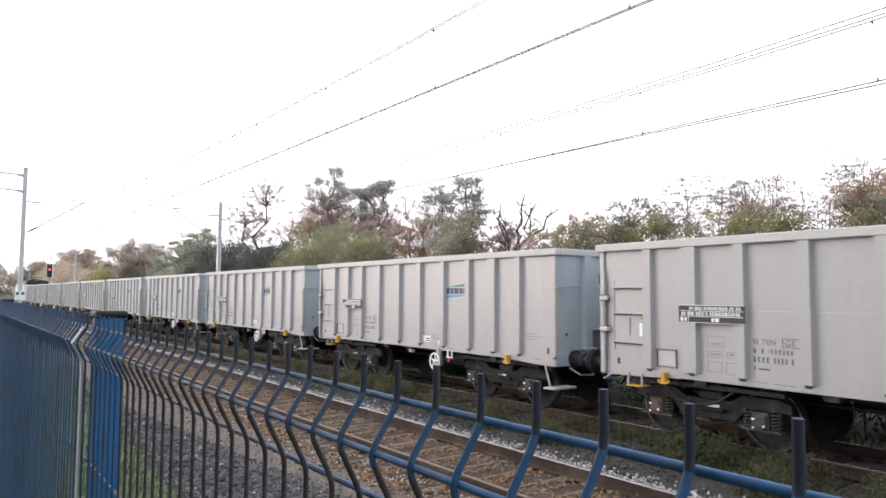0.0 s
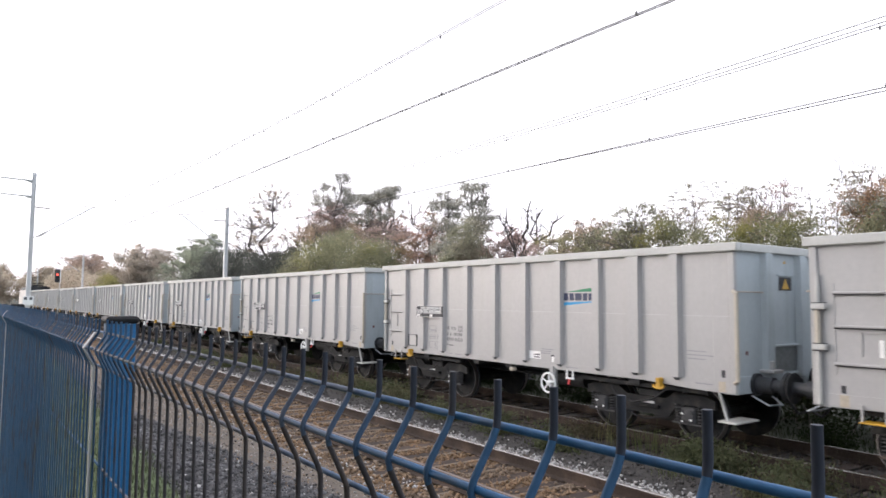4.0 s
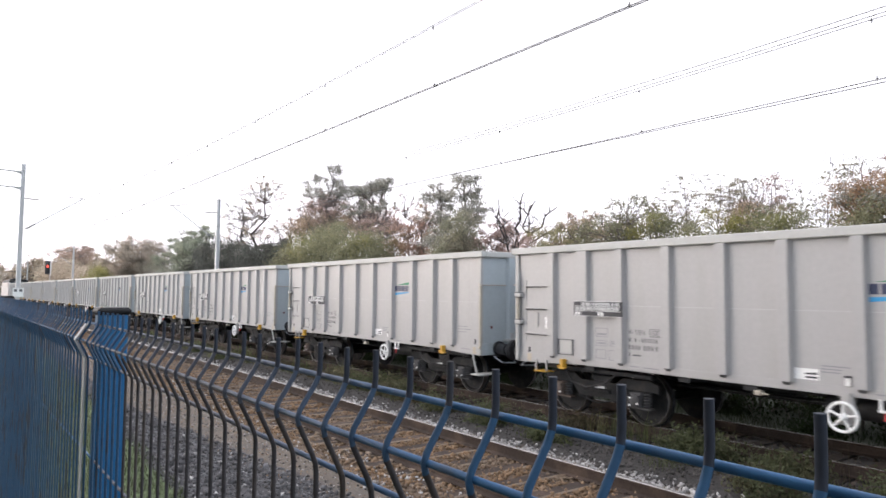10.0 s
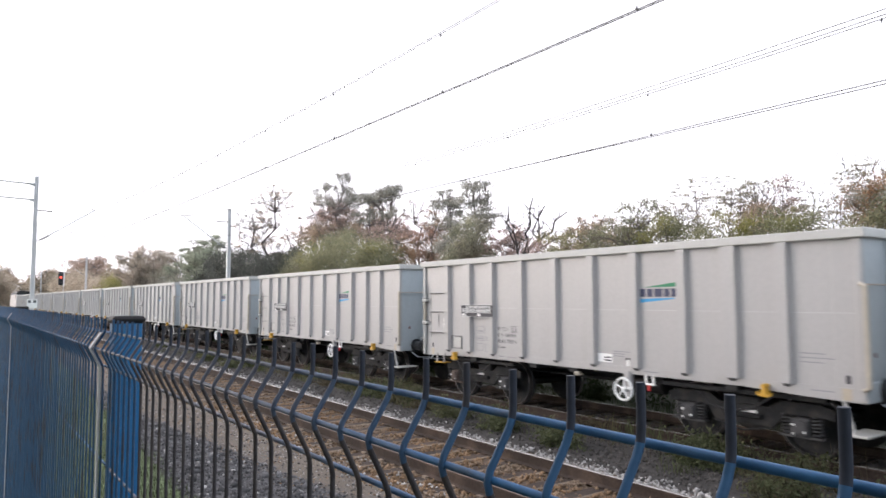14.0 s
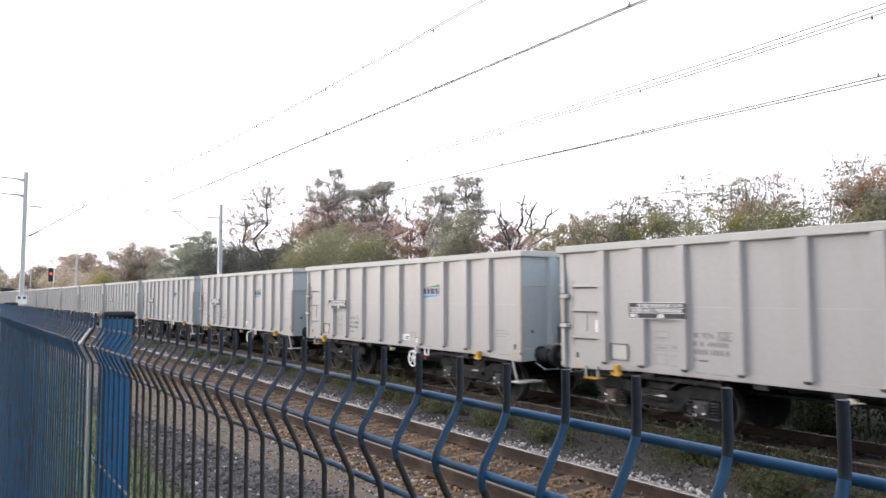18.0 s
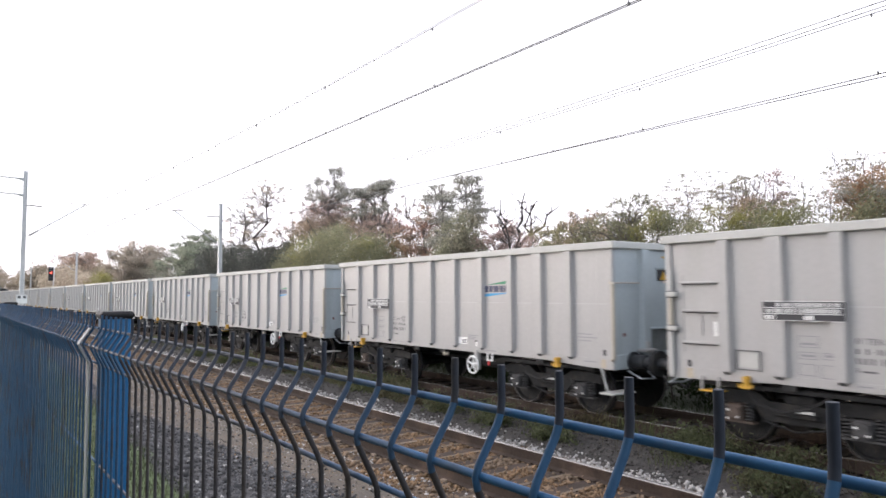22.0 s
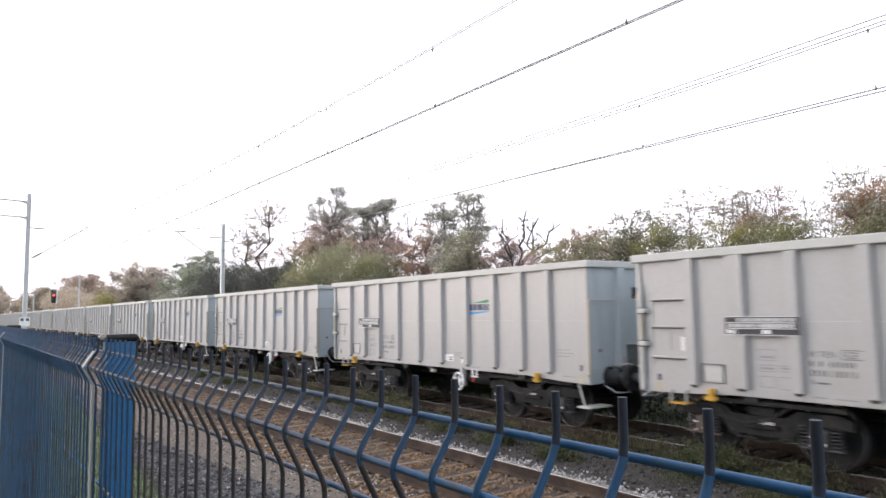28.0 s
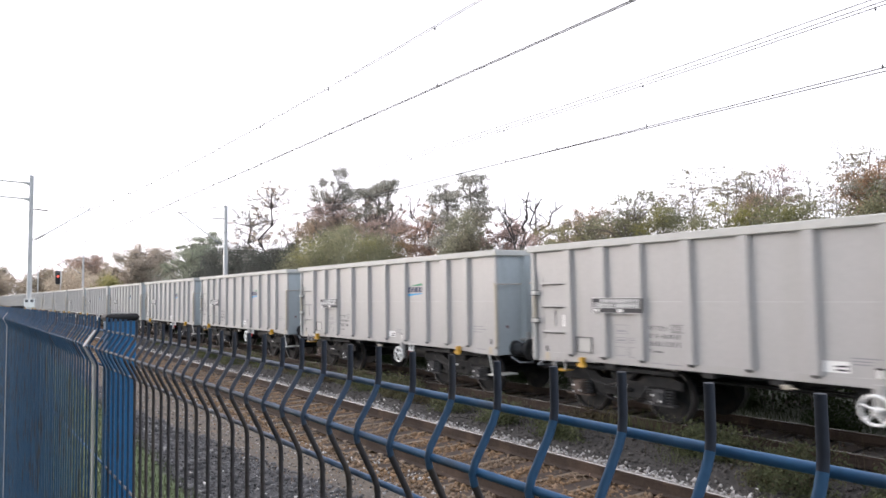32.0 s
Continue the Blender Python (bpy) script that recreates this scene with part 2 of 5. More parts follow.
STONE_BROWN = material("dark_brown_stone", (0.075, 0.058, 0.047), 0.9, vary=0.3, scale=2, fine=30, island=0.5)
STONE_RUST = material("rust_stained_stone", (0.205, 0.128, 0.070), 0.9, vary=0.25, scale=1.0, fine=30, island=0.35, second=(0.165, 0.118, 0.080), amount=0.6)
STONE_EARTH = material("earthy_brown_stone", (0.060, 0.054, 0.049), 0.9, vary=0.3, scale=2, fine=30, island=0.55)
STONE_DARK = material("dark_gravel", (0.088, 0.085, 0.086), 0.9, vary=0.3, scale=2, fine=30, island=0.6)
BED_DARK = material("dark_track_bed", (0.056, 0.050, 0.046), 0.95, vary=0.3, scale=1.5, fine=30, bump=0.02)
BED = material("track_bed", (0.100, 0.066, 0.042), 0.95, vary=0.3, scale=1.5, fine=30, bump=0.02, second=(0.115, 0.078, 0.050), amount=0.5)
BARK = material("grey_brown_bark", (0.17, 0.145, 0.135), 0.7, vary=0.3, scale=2, fine=12)
BARK_DARK = material("dark_bark", (0.060, 0.050, 0.046), 0.8, vary=0.3, scale=2, fine=12, spec=0.3)
# verge plants: the hedges' shade is put into a very dark leaf colour
VERGE = leaf_material("shaded_verge_leaves", (0.020, 0.030, 0.012), (0.030, 0.032, 0.016), 0.45, spec=0.1)
GRASS = leaf_material("grass_blades", (0.066, 0.084, 0.044), (0.095, 0.096, 0.058), 0.45, spec=0.25)
WEED = leaf_material("weed_leaves", (0.108, 0.122, 0.066), (0.140, 0.130, 0.080), 0.45, spec=0.2)
TUFT = leaf_material("tall_grass", (0.105, 0.130, 0.055), (0.16, 0.15, 0.075), 0.45, spec=0.25)
STALK = leaf_material("dry_stalks", (0.11, 0.095, 0.06), (0.07, 0.06, 0.04))
# most leaf tones below carry haze and glare as a paler base colour
LEAF_GREEN = leaf_material("green_leaves", (0.288, 0.288, 0.183), (0.342, 0.320, 0.195))
LEAF_LIME = leaf_material("yellow_green_leaves", (0.358, 0.336, 0.141), (0.302, 0.303, 0.160))
LEAF_OLIVE = leaf_material("olive_leaves", (0.368, 0.338, 0.190), (0.427, 0.347, 0.207))
LEAF_SAGE = leaf_material("grey_green_leaves", (0.402, 0.394, 0.288), (0.356, 0.323, 0.253))
LEAF_SPRAY = leaf_material("dull_olive_leaflets", (0.378, 0.354, 0.262), (0.427, 0.366, 0.268))
LEAF_DARK = leaf_material("dark_leaves", (0.419, 0.412, 0.364), (0.458, 0.440, 0.379))
LEAF_PLUM = leaf_material("plum_brown_leaves", (0.524, 0.394, 0.351), (0.469, 0.370, 0.327))
LEAF_RED = leaf_material("russet_leaves", (0.469, 0.307, 0.239), (0.357, 0.280, 0.221))
LEAF_RUST = leaf_material("rust_brown_leaves", (0.430, 0.292, 0.190), (0.350, 0.275, 0.180))
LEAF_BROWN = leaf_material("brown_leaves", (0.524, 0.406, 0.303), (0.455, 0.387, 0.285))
# tan, russet and dome leaves: distance haze painted into paler tones
LEAF_TAN = leaf_material("hazed_tan_leaves", (0.50, 0.42, 0.33), (0.455, 0.405, 0.31))
LEAF_HAZED = leaf_material("hazed_russet_leaves", (0.53, 0.40, 0.325), (0.46, 0.37, 0.30), spec=0.4)
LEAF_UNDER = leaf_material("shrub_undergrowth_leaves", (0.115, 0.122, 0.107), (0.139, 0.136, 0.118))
LEAF_DEEP = leaf_material("deep_green_leaves", (0.374, 0.404, 0.310), (0.415, 0.424, 0.325))
LEAF_DOME = leaf_material("hazed_tan_green_leaves", (0.504, 0.446, 0.370), (0.538, 0.457, 0.375), spec=0.4)
SIGNAL_RED = bpy.data.materials.new("lit_red_lamp")
SIGNAL_RED.use_nodes = True
SIGNAL_RED.node_tree.nodes["Principled BSDF"].inputs["Base Color"].default_value = (0.5, 0.02, 0.02, 1)
SIGNAL_RED.node_tree.nodes["Principled BSDF"].inputs["Emission Color"].default_value = (1.0, 0.10, 0.06, 1)
SIGNAL_RED.node_tree.nodes["Principled BSDF"].inputs["Emission Strength"].default_value = 3.0
GLASS = material("dark_cab_glass", (0.02, 0.025, 0.03), 0.08, vary=0.1)

# ground: turf by the fence, dark cinders, pale sandy cess, then turf again behind the far track
GROUND = material("ground", (0.116, 0.094, 0.073), 0.95, vary=0.38, scale=1.3, fine=22, bump=0.03, second=(0.085, 0.072, 0.060), amount=0.5)


def lay_ground(m):
    n, l = m.node_tree.nodes, m.node_tree.links
    b = n["Principled BSDF"]
    old = b.inputs["Base Color"].links[0].from_socket
    pos = n.new("ShaderNodeNewGeometry").outputs["Position"]
    sep, wob = n.new("ShaderNodeSeparateXYZ"), n.new("ShaderNodeTexNoise")
    wob.inputs["Scale"].default_value, wob.inputs["Detail"].default_value = 0.8, 6
    l.new(pos, sep.inputs[0]), l.new(pos, wob.inputs["Vector"])
    fine = n.new("ShaderNodeTexNoise")
    fine.inputs["Scale"].default_value, fine.inputs["Detail"].default_value = 9, 6
    l.new(pos, fine.inputs["Vector"])
    off = n.new("ShaderNodeMath")
    off.operation = "MULTIPLY_ADD"
    off.inputs[1].default_value, off.inputs[2].default_value = 1.0, -0.5
    l.new(wob.outputs["Fac"], off.inputs[0])
    # the turf widens and the cinders narrow with distance
    x0 = n.new("ShaderNodeMath")
    x0.operation = "ADD"
    l.new(sep.outputs["X"], x0.inputs[0]), l.new(off.outputs[0], x0.inputs[1])
    turf_x, cinder_x = n.new("ShaderNodeMath"), n.new("ShaderNodeMath")
    for node, slope in ((turf_x, -0.053), (cinder_x, 0.09)):
        node.operation, node.inputs[1].default_value = "MULTIPLY_ADD", slope
        l.new(sep.outputs["Y"], node.inputs[0]), l.new(x0.outputs[0], node.inputs[2])
    # behind the far track the hedges' shade is put into the turf colour
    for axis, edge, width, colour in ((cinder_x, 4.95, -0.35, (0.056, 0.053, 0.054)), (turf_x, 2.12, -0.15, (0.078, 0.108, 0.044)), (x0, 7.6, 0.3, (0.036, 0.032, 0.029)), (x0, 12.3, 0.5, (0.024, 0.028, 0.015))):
        mr, mx, sp, vr = n.new("ShaderNodeMapRange"), n.new("ShaderNodeMix"), n.new("ShaderNodeHueSaturation"), n.new("ShaderNodeMapRange")
        mr.inputs["From Min"].default_value, mr.inputs["From Max"].default_value = edge, edge + width
        l.new(axis.outputs[0], mr.inputs["Value"])
        vr.inputs["From Min"].default_value, vr.inputs["From Max"].default_value = 0.3, 0.7
        vr.inputs["To Min"].default_value, vr.inputs["To Max"].default_value = 0.5, 1.5
        l.new(fine.outputs["Fac"], vr.inputs["Value"])
        sp.inputs["Color"].default_value = (*colour, 1)
        l.new(vr.outputs["Result"], sp.inputs["Value"])
        mx.data_type = "RGBA"
        l.new(mr.outputs["Result"], mx.inputs["Factor"]), l.new(old, mx.inputs["A"]), l.new(sp.outputs["Color"], mx.inputs["B"])
        old = mx.outputs["Result"]
    l.new(old, b.inputs["Base Color"])


lay_ground(GROUND)

# ---- mesh helpers ----


def box(bm, x0, x1, y0, y1, z0, z1, bevel=0.0):
    vs = [bm.verts.new((x, y, z)) for z in (z0, z1) for y in (y0, y1) for x in (x0, x1)]
    fs = [bm.faces.new([vs[i] for i in f]) for f in ((0, 2, 3, 1), (4, 5, 7, 6), (0, 1, 5, 4), (2, 6, 7, 3), (0, 4, 6, 2), (1, 3, 7, 5))]
    if bevel:
        bmesh.ops.bevel(bm, geom=list({e for f in fs for e in f.edges}), offset=bevel, segments=1, affect="EDGES", profile=0.5)
    return bm


def prism(bm, outline, axis, a, b):
    """A flat outline pushed from a to b along an axis ('x': outline in y, z; 'y': in x, z; 'z': in x, y)."""
    put = {"x": lambda p, d: (d, p[0], p[1]), "y": lambda p, d: (p[0], d, p[1]), "z": lambda p, d: (p[0], p[1], d)}[axis]
    v0, v1 = [bm.verts.new(put(p, a)) for p in outline], [bm.verts.new(put(p, b)) for p in outline]
    n = len(outline)
    bm.faces.new(v0), bm.faces.new(v1[::-1])
    for i in range(n):
        bm.faces.new((v0[i], v1[i], v1[(i + 1) % n], v0[(i + 1) % n]))
    return bm


def tube(bm, points, r, sides=8, r2=None):
    """A round bar through the points, tapering from r to r2."""
    pts = [Vector(p) for p in points]
    rings = []
    side = None
    for i, p in enumerate(pts):
        d = (pts[min(i + 1, len(pts) - 1)] - pts[max(i - 1, 0)]).normalized()
        if side is None:
            side = d.orthogonal().normalized()
        side = (side - d * side.dot(d)).normalized()
        up = d.cross(side)
        rr = r if r2 is None else r + (r2 - r) * i / (len(pts) - 1)
        rings.append([bm.verts.new(p + rr * (math.cos(k * math.tau / sides) * side + math.sin(k * math.tau / sides) * up)) for k in range(sides)])
    for a, b in zip(rings, rings[1:]):
        for k in range(sides):
            bm.faces.new((a[k], a[(k + 1) % sides], b[(k + 1) % sides], b[k]))
    bm.faces.new(rings[0][::-1]), bm.faces.new(rings[-1])
    return bm


def lathe(bm, profile, axis_at, sides=24, closed=True):
    """Profile of (distance along x, radius) turned round an axis along x through axis_at."""
    ax, ay, az = axis_at
    rings = [[bm.verts.new((ax + d, ay + r * math.cos(k * math.tau / sides), az + r * math.sin(k * math.tau / sides))) for k in range(sides)] for d, r in profile]
    for a, b in zip(rings, rings[1:]):
        for k in range(sides):
            bm.faces.new((a[k], a[(k + 1) % sides], b[(k + 1) % sides], b[k]))
    if closed:
        bm.faces.new(rings[0][::-1]), bm.faces.new(rings[-1])
    return bm


def finish(name, bm, mat, smooth=False):
    bmesh.ops.recalc_face_normals(bm, faces=bm.faces)
    me = bpy.data.meshes.new(name)
    bm.to_mesh(me)
    bm.free()
    me.materials.append(mat)
    if smooth:
        me.shade_smooth()
        me.set_sharp_from_angle(angle=radians(40))
    return me


def part(name, bm, mat, parent, label="", smooth=False):
    ob = new(name, finish(name, bm, mat, smooth))
    ob.parent = parent
    return tagged(ob, label)


def share(name, me, parent, place=(0, 0, 0), turn=0.0):
    ob = new(name, me)
    ob.parent = parent
    ob.matrix_basis = pose(*place, 0, 0, turn)
    return ob


def thing(name, label, category, group="", kind="", at=(0, 0, 0)):
    ob = new(name)
    ob.location = at
    return tagged(ob, label, category, group, kind)


def single(name, bm, mat, label, category, group="", kind="", smooth=False, at=(0, 0, 0)):
    ob = new(name, finish(name, bm, mat, smooth))
    ob.location = at
    return tagged(ob, label, category, group, kind)


def raw_mesh(name, verts, faces, mat):
    """verts: array (n, 3); faces: array (m, 3 or 4)."""
    me = bpy.data.meshes.new(name)
    v, f = np.asarray(verts, np.float32), np.asarray(faces, np.int32)
    me.vertices.add(len(v)), me.loops.add(f.size), me.polygons.add(len(f))
    me.vertices.foreach_set("co", v.ravel())
    me.loops.foreach_set("vertex_index", f.ravel())
    me.polygons.foreach_set("loop_start", np.arange(len(f), dtype=np.int32) * f.shape[1])
    me.update(calc_edges=True)
    me.materials.append(mat)
    return me


B = bmesh.new

# ---- ground ----
GROUND_Z = -0.21
bm = B()
xs = [-2500, -300, -60, -10, -2, 0, 2, 4, 9, 14, 20, 60, 300, 2500]
ys = [-2500, -300, -160, -20, -5, 5, 15, 30, 60, 120, 300, 2500]
grid = [[bm.verts.new((x, y, GROUND_Z)) for x in xs] for y in ys]
for j in range(len(ys) - 1):
    for i in range(len(xs) - 1):
        bm.faces.new((grid[j][i], grid[j][i + 1], grid[j + 1][i + 1], grid[j + 1][i]))
single("ground", bm, GROUND, "sandy ground with cinders and worn turf", "ground", kind="structure")

# unseen wall across the path, added to keep skylight off the fence
bm = box(B(), -1.80, -1.50, -5.0, 3.6, GROUND_Z - 0.2, 6.0, 0.01)
single("wall_path", bm, PLASTER, "plain unseen wall added to shade the near fence", "wall", kind="structure")

# ---- railway tracks ----
NEAR_C, FAR_C = 6.25, 10.87
RAIL_X = 0.7525


def rail_mesh(y0, y1):
    bm = B()
    foot, web, head = 0.07, 0.009, 0.034
    side = [(-foot, -0.170), (foot, -0.170), (foot, -0.160), (web, -0.140), (web, -0.045), (head, -0.036), (head, -0.006),
            (0.026, -0.001), (-0.026, -0.001), (-head, -0.006), (-head, -0.036), (-web, -0.045), (-web, -0.140), (-foot, -0.160)]
    return prism(bm, side, "y", y0, y1)


def rail_top(y0, y1):
    bm = B()
    return prism(bm, [(-0.031, -0.003), (0.031, -0.003), (0.026, 0.002), (-0.026, 0.002)], "y", y0, y1)


bm = box(B(), -1.25, 1.25, -0.12, 0.12, -0.36, -0.175, 0.02)
plain = len(bm.faces)
for s in (-1, 1):
    for d in (-0.085, 0.085):
        box(bm, s * RAIL_X + d - 0.025, s * RAIL_X + d + 0.025, -0.05, 0.05, -0.195, -0.150)
bm.faces.ensure_lookup_table()
for face in bm.faces[plain:]:
    face.material_index = 1
SLEEPER_MESH = finish("sleeper", bm, SLEEPER)
SLEEPER_MESH.materials.append(RAIL_SIDE)
SLEEPER_MESH_SHADED = SLEEPER_MESH.copy()
SLEEPER_MESH_SHADED.materials[0] = SLEEPER_SHADED


def track(cx, label, sleeper, mat, bed, heads):
    t = thing("railway_track", label, "railway track", "railway tracks", at=(cx, 0, 0))
    for s, head in zip((-1, 1), heads):
        r = part("rail", rail_mesh(-170, 420), RAIL_SIDE, t, "rust-brown steel rail")
        r.location = (s * RAIL_X, 0, 0)
        part("rail_head", rail_top(-170, 420), head, r, "worn running surface")
    bm = B()
    k = -280
    while k < 680:
        y = k * 0.6 + 0.25
        if -6 < y < 66:
            share("sleeper", sleeper, t, (random.uniform(-0.02, 0.02), y, random.uniform(-0.01, 0.006)), random.uniform(-0.6, 0.6))
        else:
            box(bm, -1.25, 1.25, y - 0.12, y + 0.12, -0.36, -0.19)
        k += 1
    rest = part("distant_sleepers", bm, mat, t)
    tagged(rest, kind="stuff")
    bm = prism(B(), [(-1.9, -0.25), (-1.45, -0.205), (1.45, -0.205), (1.9, -0.25)], "y", -170, 420)
    part("ballast_bed", bm, bed, t, "earthy ballast bed")


track(NEAR_C, "empty railway track with rust-brown rails on weathered sleepers", SLEEPER_MESH, SLEEPER, BED, (RAIL_DULL, RAIL_TOP))
# far track: its own brown darkened further for the shade under the train
track(FAR_C, "railway track under the train with rusty rails", SLEEPER_MESH_SHADED, SLEEPER_SHADED, BED_DARK, (RAIL_TOP, RAIL_TOP))

# ---- blue welded-mesh fence ----
FENCE_X, SPIKE_Z, FOOT_Z = 0.293, 2.238, GROUND_Z
PITCH, PANEL, POST_Y = 0.05, 3.05, 1.735
# the bars: a spike, a fold towards the path, then straight down, with a fold every 0.6 m
FOLD = [(0.0, SPIKE_Z), (0.0, 2.207), (-0.0235, 2.171), (-0.002, 2.128)]


def bar_profile():
    pts = list(FOLD)
    for z in (0.95, 0.35):
        pts += [(0.0, z), (-0.0235, z - 0.036), (-0.002, z - 0.079)]
    return [(FENCE_X + x, 0, z) for x, z in pts] + [(FENCE_X, 0, FOOT_Z + 0.06)]


def rounded(points, r):
    out = [Vector(points[0])]
    for a, b, c in zip(points, points[1:], points[2:]):
        a, b, c = Vector(a), Vector(b), Vector(c)
        p, q = b + (a - b).normalized() * r, b + (c - b).normalized() * r
        out += [p, (p + q + 2 * b) / 4, q]
    return out + [Vector(points[-1])]



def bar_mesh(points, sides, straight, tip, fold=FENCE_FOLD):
    """Light painted in: straight lengths dull, upturned folds bluer, the spike greyed."""
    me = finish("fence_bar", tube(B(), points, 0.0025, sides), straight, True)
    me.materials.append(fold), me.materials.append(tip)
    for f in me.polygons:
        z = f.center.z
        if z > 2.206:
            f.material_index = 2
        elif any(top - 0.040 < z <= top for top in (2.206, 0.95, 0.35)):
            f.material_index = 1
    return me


# the panel beside the camera has its shade painted into darker, browner colours
BAR_SHADED = bar_mesh(rounded(bar_profile(), 0.008), 12, FENCE_SHADED, FENCE_TIP, FENCE_FOLD_GREYING)
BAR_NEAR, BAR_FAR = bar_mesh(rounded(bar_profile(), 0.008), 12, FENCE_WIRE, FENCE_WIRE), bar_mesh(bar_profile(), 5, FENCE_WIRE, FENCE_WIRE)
ROD_AT = [(0.0052, 2.207), (-0.0185, 2.171), (0.003, 2.128), (0.0052, 1.906), (0.0052, 0.95), (-0.0185, 0.914), (0.003, 0.871),
          (0.0052, 0.35), (-0.0185, 0.314), (0.003, 0.271), (0.0052, -0.1)]
RODS, RODS_GREYING = ([finish("cross_rod", tube(B(), [(FENCE_X + x, -PANEL / 2 + 0.01, z), (FENCE_X + x, PANEL / 2 - 0.01, z)], 0.0026, 12), mat, True) for x, z in ROD_AT] for mat in (FENCE_ROD, FENCE_ROD_GREYING))


FENCE_THING = thing("fence", "blue coated wire mesh fence with folded bars and spiked top", "fence")


def fence_panel(yc, bar):
    p = new("panel")
    p.parent, p.location = FENCE_THING, (0, yc, 0)
    n = int(round((PANEL - 0.05) / PITCH))
    for i in range(n + 1):
        y = 0.2350 - yc + PITCH * round((yc - 0.2350) / PITCH) + (i - n / 2) * PITCH
        if abs(y) < PANEL / 2:
            share("fence_bar", BAR_NEAR if bar is BAR_SHADED and yc + y > 1.43 else bar, p, (random.uniform(-0.0006, 0.0006), y, random.uniform(-0.001, 0.001)))
    for me in RODS_GREYING if bar is BAR_SHADED else RODS:
        share("cross_rod", me, p)


def fence_post(y):
    p = part("post", box(B(), 0.006, 0.066, -0.03, 0.03, FOOT_Z - 0.2, SPIKE_Z + 0.001, 0.003), FENCE, FENCE_THING, "blue square steel post")
    p.location = (FENCE_X, y, 0)
    part("cap", box(B(), 0.000, 0.072, -0.036, 0.036, SPIKE_Z - 0.010, SPIKE_Z + 0.007, 0.006), RUBBER, p, "black plastic cap")
    # the joint strip follows the fold
    strip = [(x - 0.006, z) for x, z in FOLD[1:]] + [(-0.006, 0.1)]
    part("joint_strip", prism(B(), strip + [(x - 0.003, z) for x, z in strip[::-1]], "y", 0.036, 0.062), ZINC, p, "bare galvanised joint strip")


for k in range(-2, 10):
    fence_panel(POST_Y + (k + 0.5) * PANEL, BAR_SHADED if k < 0 else BAR_NEAR if k < 2 else BAR_FAR)
for k in range(-1, 10):
    fence_post(POST_Y + k * PANEL)

# ---- open goods wagons ----
HALF, WAGON_PITCH = 5.14, 11.246       # half length over the rim, and from wagon to wagon
SIDE, PLATE = 1.42, 1.335              # rib faces and side plating, from the track's middle
RIBS = (1.10, 1.89, 2.73, 3.68, 4.65, 5.60, 6.57, 7.525, 8.35, 9.17)


def at(u):
    """Place along the wagon, from its leading end."""
    return HALF - u


def decal(bm, u0, u1, z0, z1, x=PLATE, t=0.003):
    return box(bm, -x - t, -x + 0.001, at(u1), at(u0), z0, z1)


def letters(name, text, size, u, z, mat, parent, x=PLATE):
    cu = bpy.data.curves.new(name, "FONT")
    cu.body, cu.size = text, size
    tmp = bpy.data.objects.new(name, cu)
    me = bpy.data.meshes.new_from_object(tmp)
    bpy.data.objects.remove(tmp)
    me.materials.clear()
    me.materials.append(mat)
    ob = new(name, me)
    ob.parent = parent
    ob.matrix_basis = Matrix(((0, 0, -1, -x - 0.004), (-1, 0, 0, at(u)), (0, 1, 0, z), (0, 0, 0, 1)))
    return ob


def wheel_profile(s):
    """Across one wheel, from the axle's middle outwards to side s."""
    p = [(0.62, 0.085), (0.66, 0.11), (0.69, 0.30), (0.685, 0.40), (0.685, 0.487), (0.715, 0.487), (0.73, 0.462), (0.82, 0.457),
         (0.82, 0.405), (0.775, 0.385), (0.75, 0.25), (0.80, 0.12), (0.86, 0.085)]
    return [(s * d, r) for d, r in p]


def spring(bm, x, y, z0, z1, r=0.062, turns=5.5, wire=0.014):
    n = int(turns * 10)
    tube(bm, [(x + r * math.cos(k * math.tau / 10), y + r * math.sin(k * math.tau / 10), z0 + (z1 - z0) * k / n) for k in range(n + 1)], wire, 5)


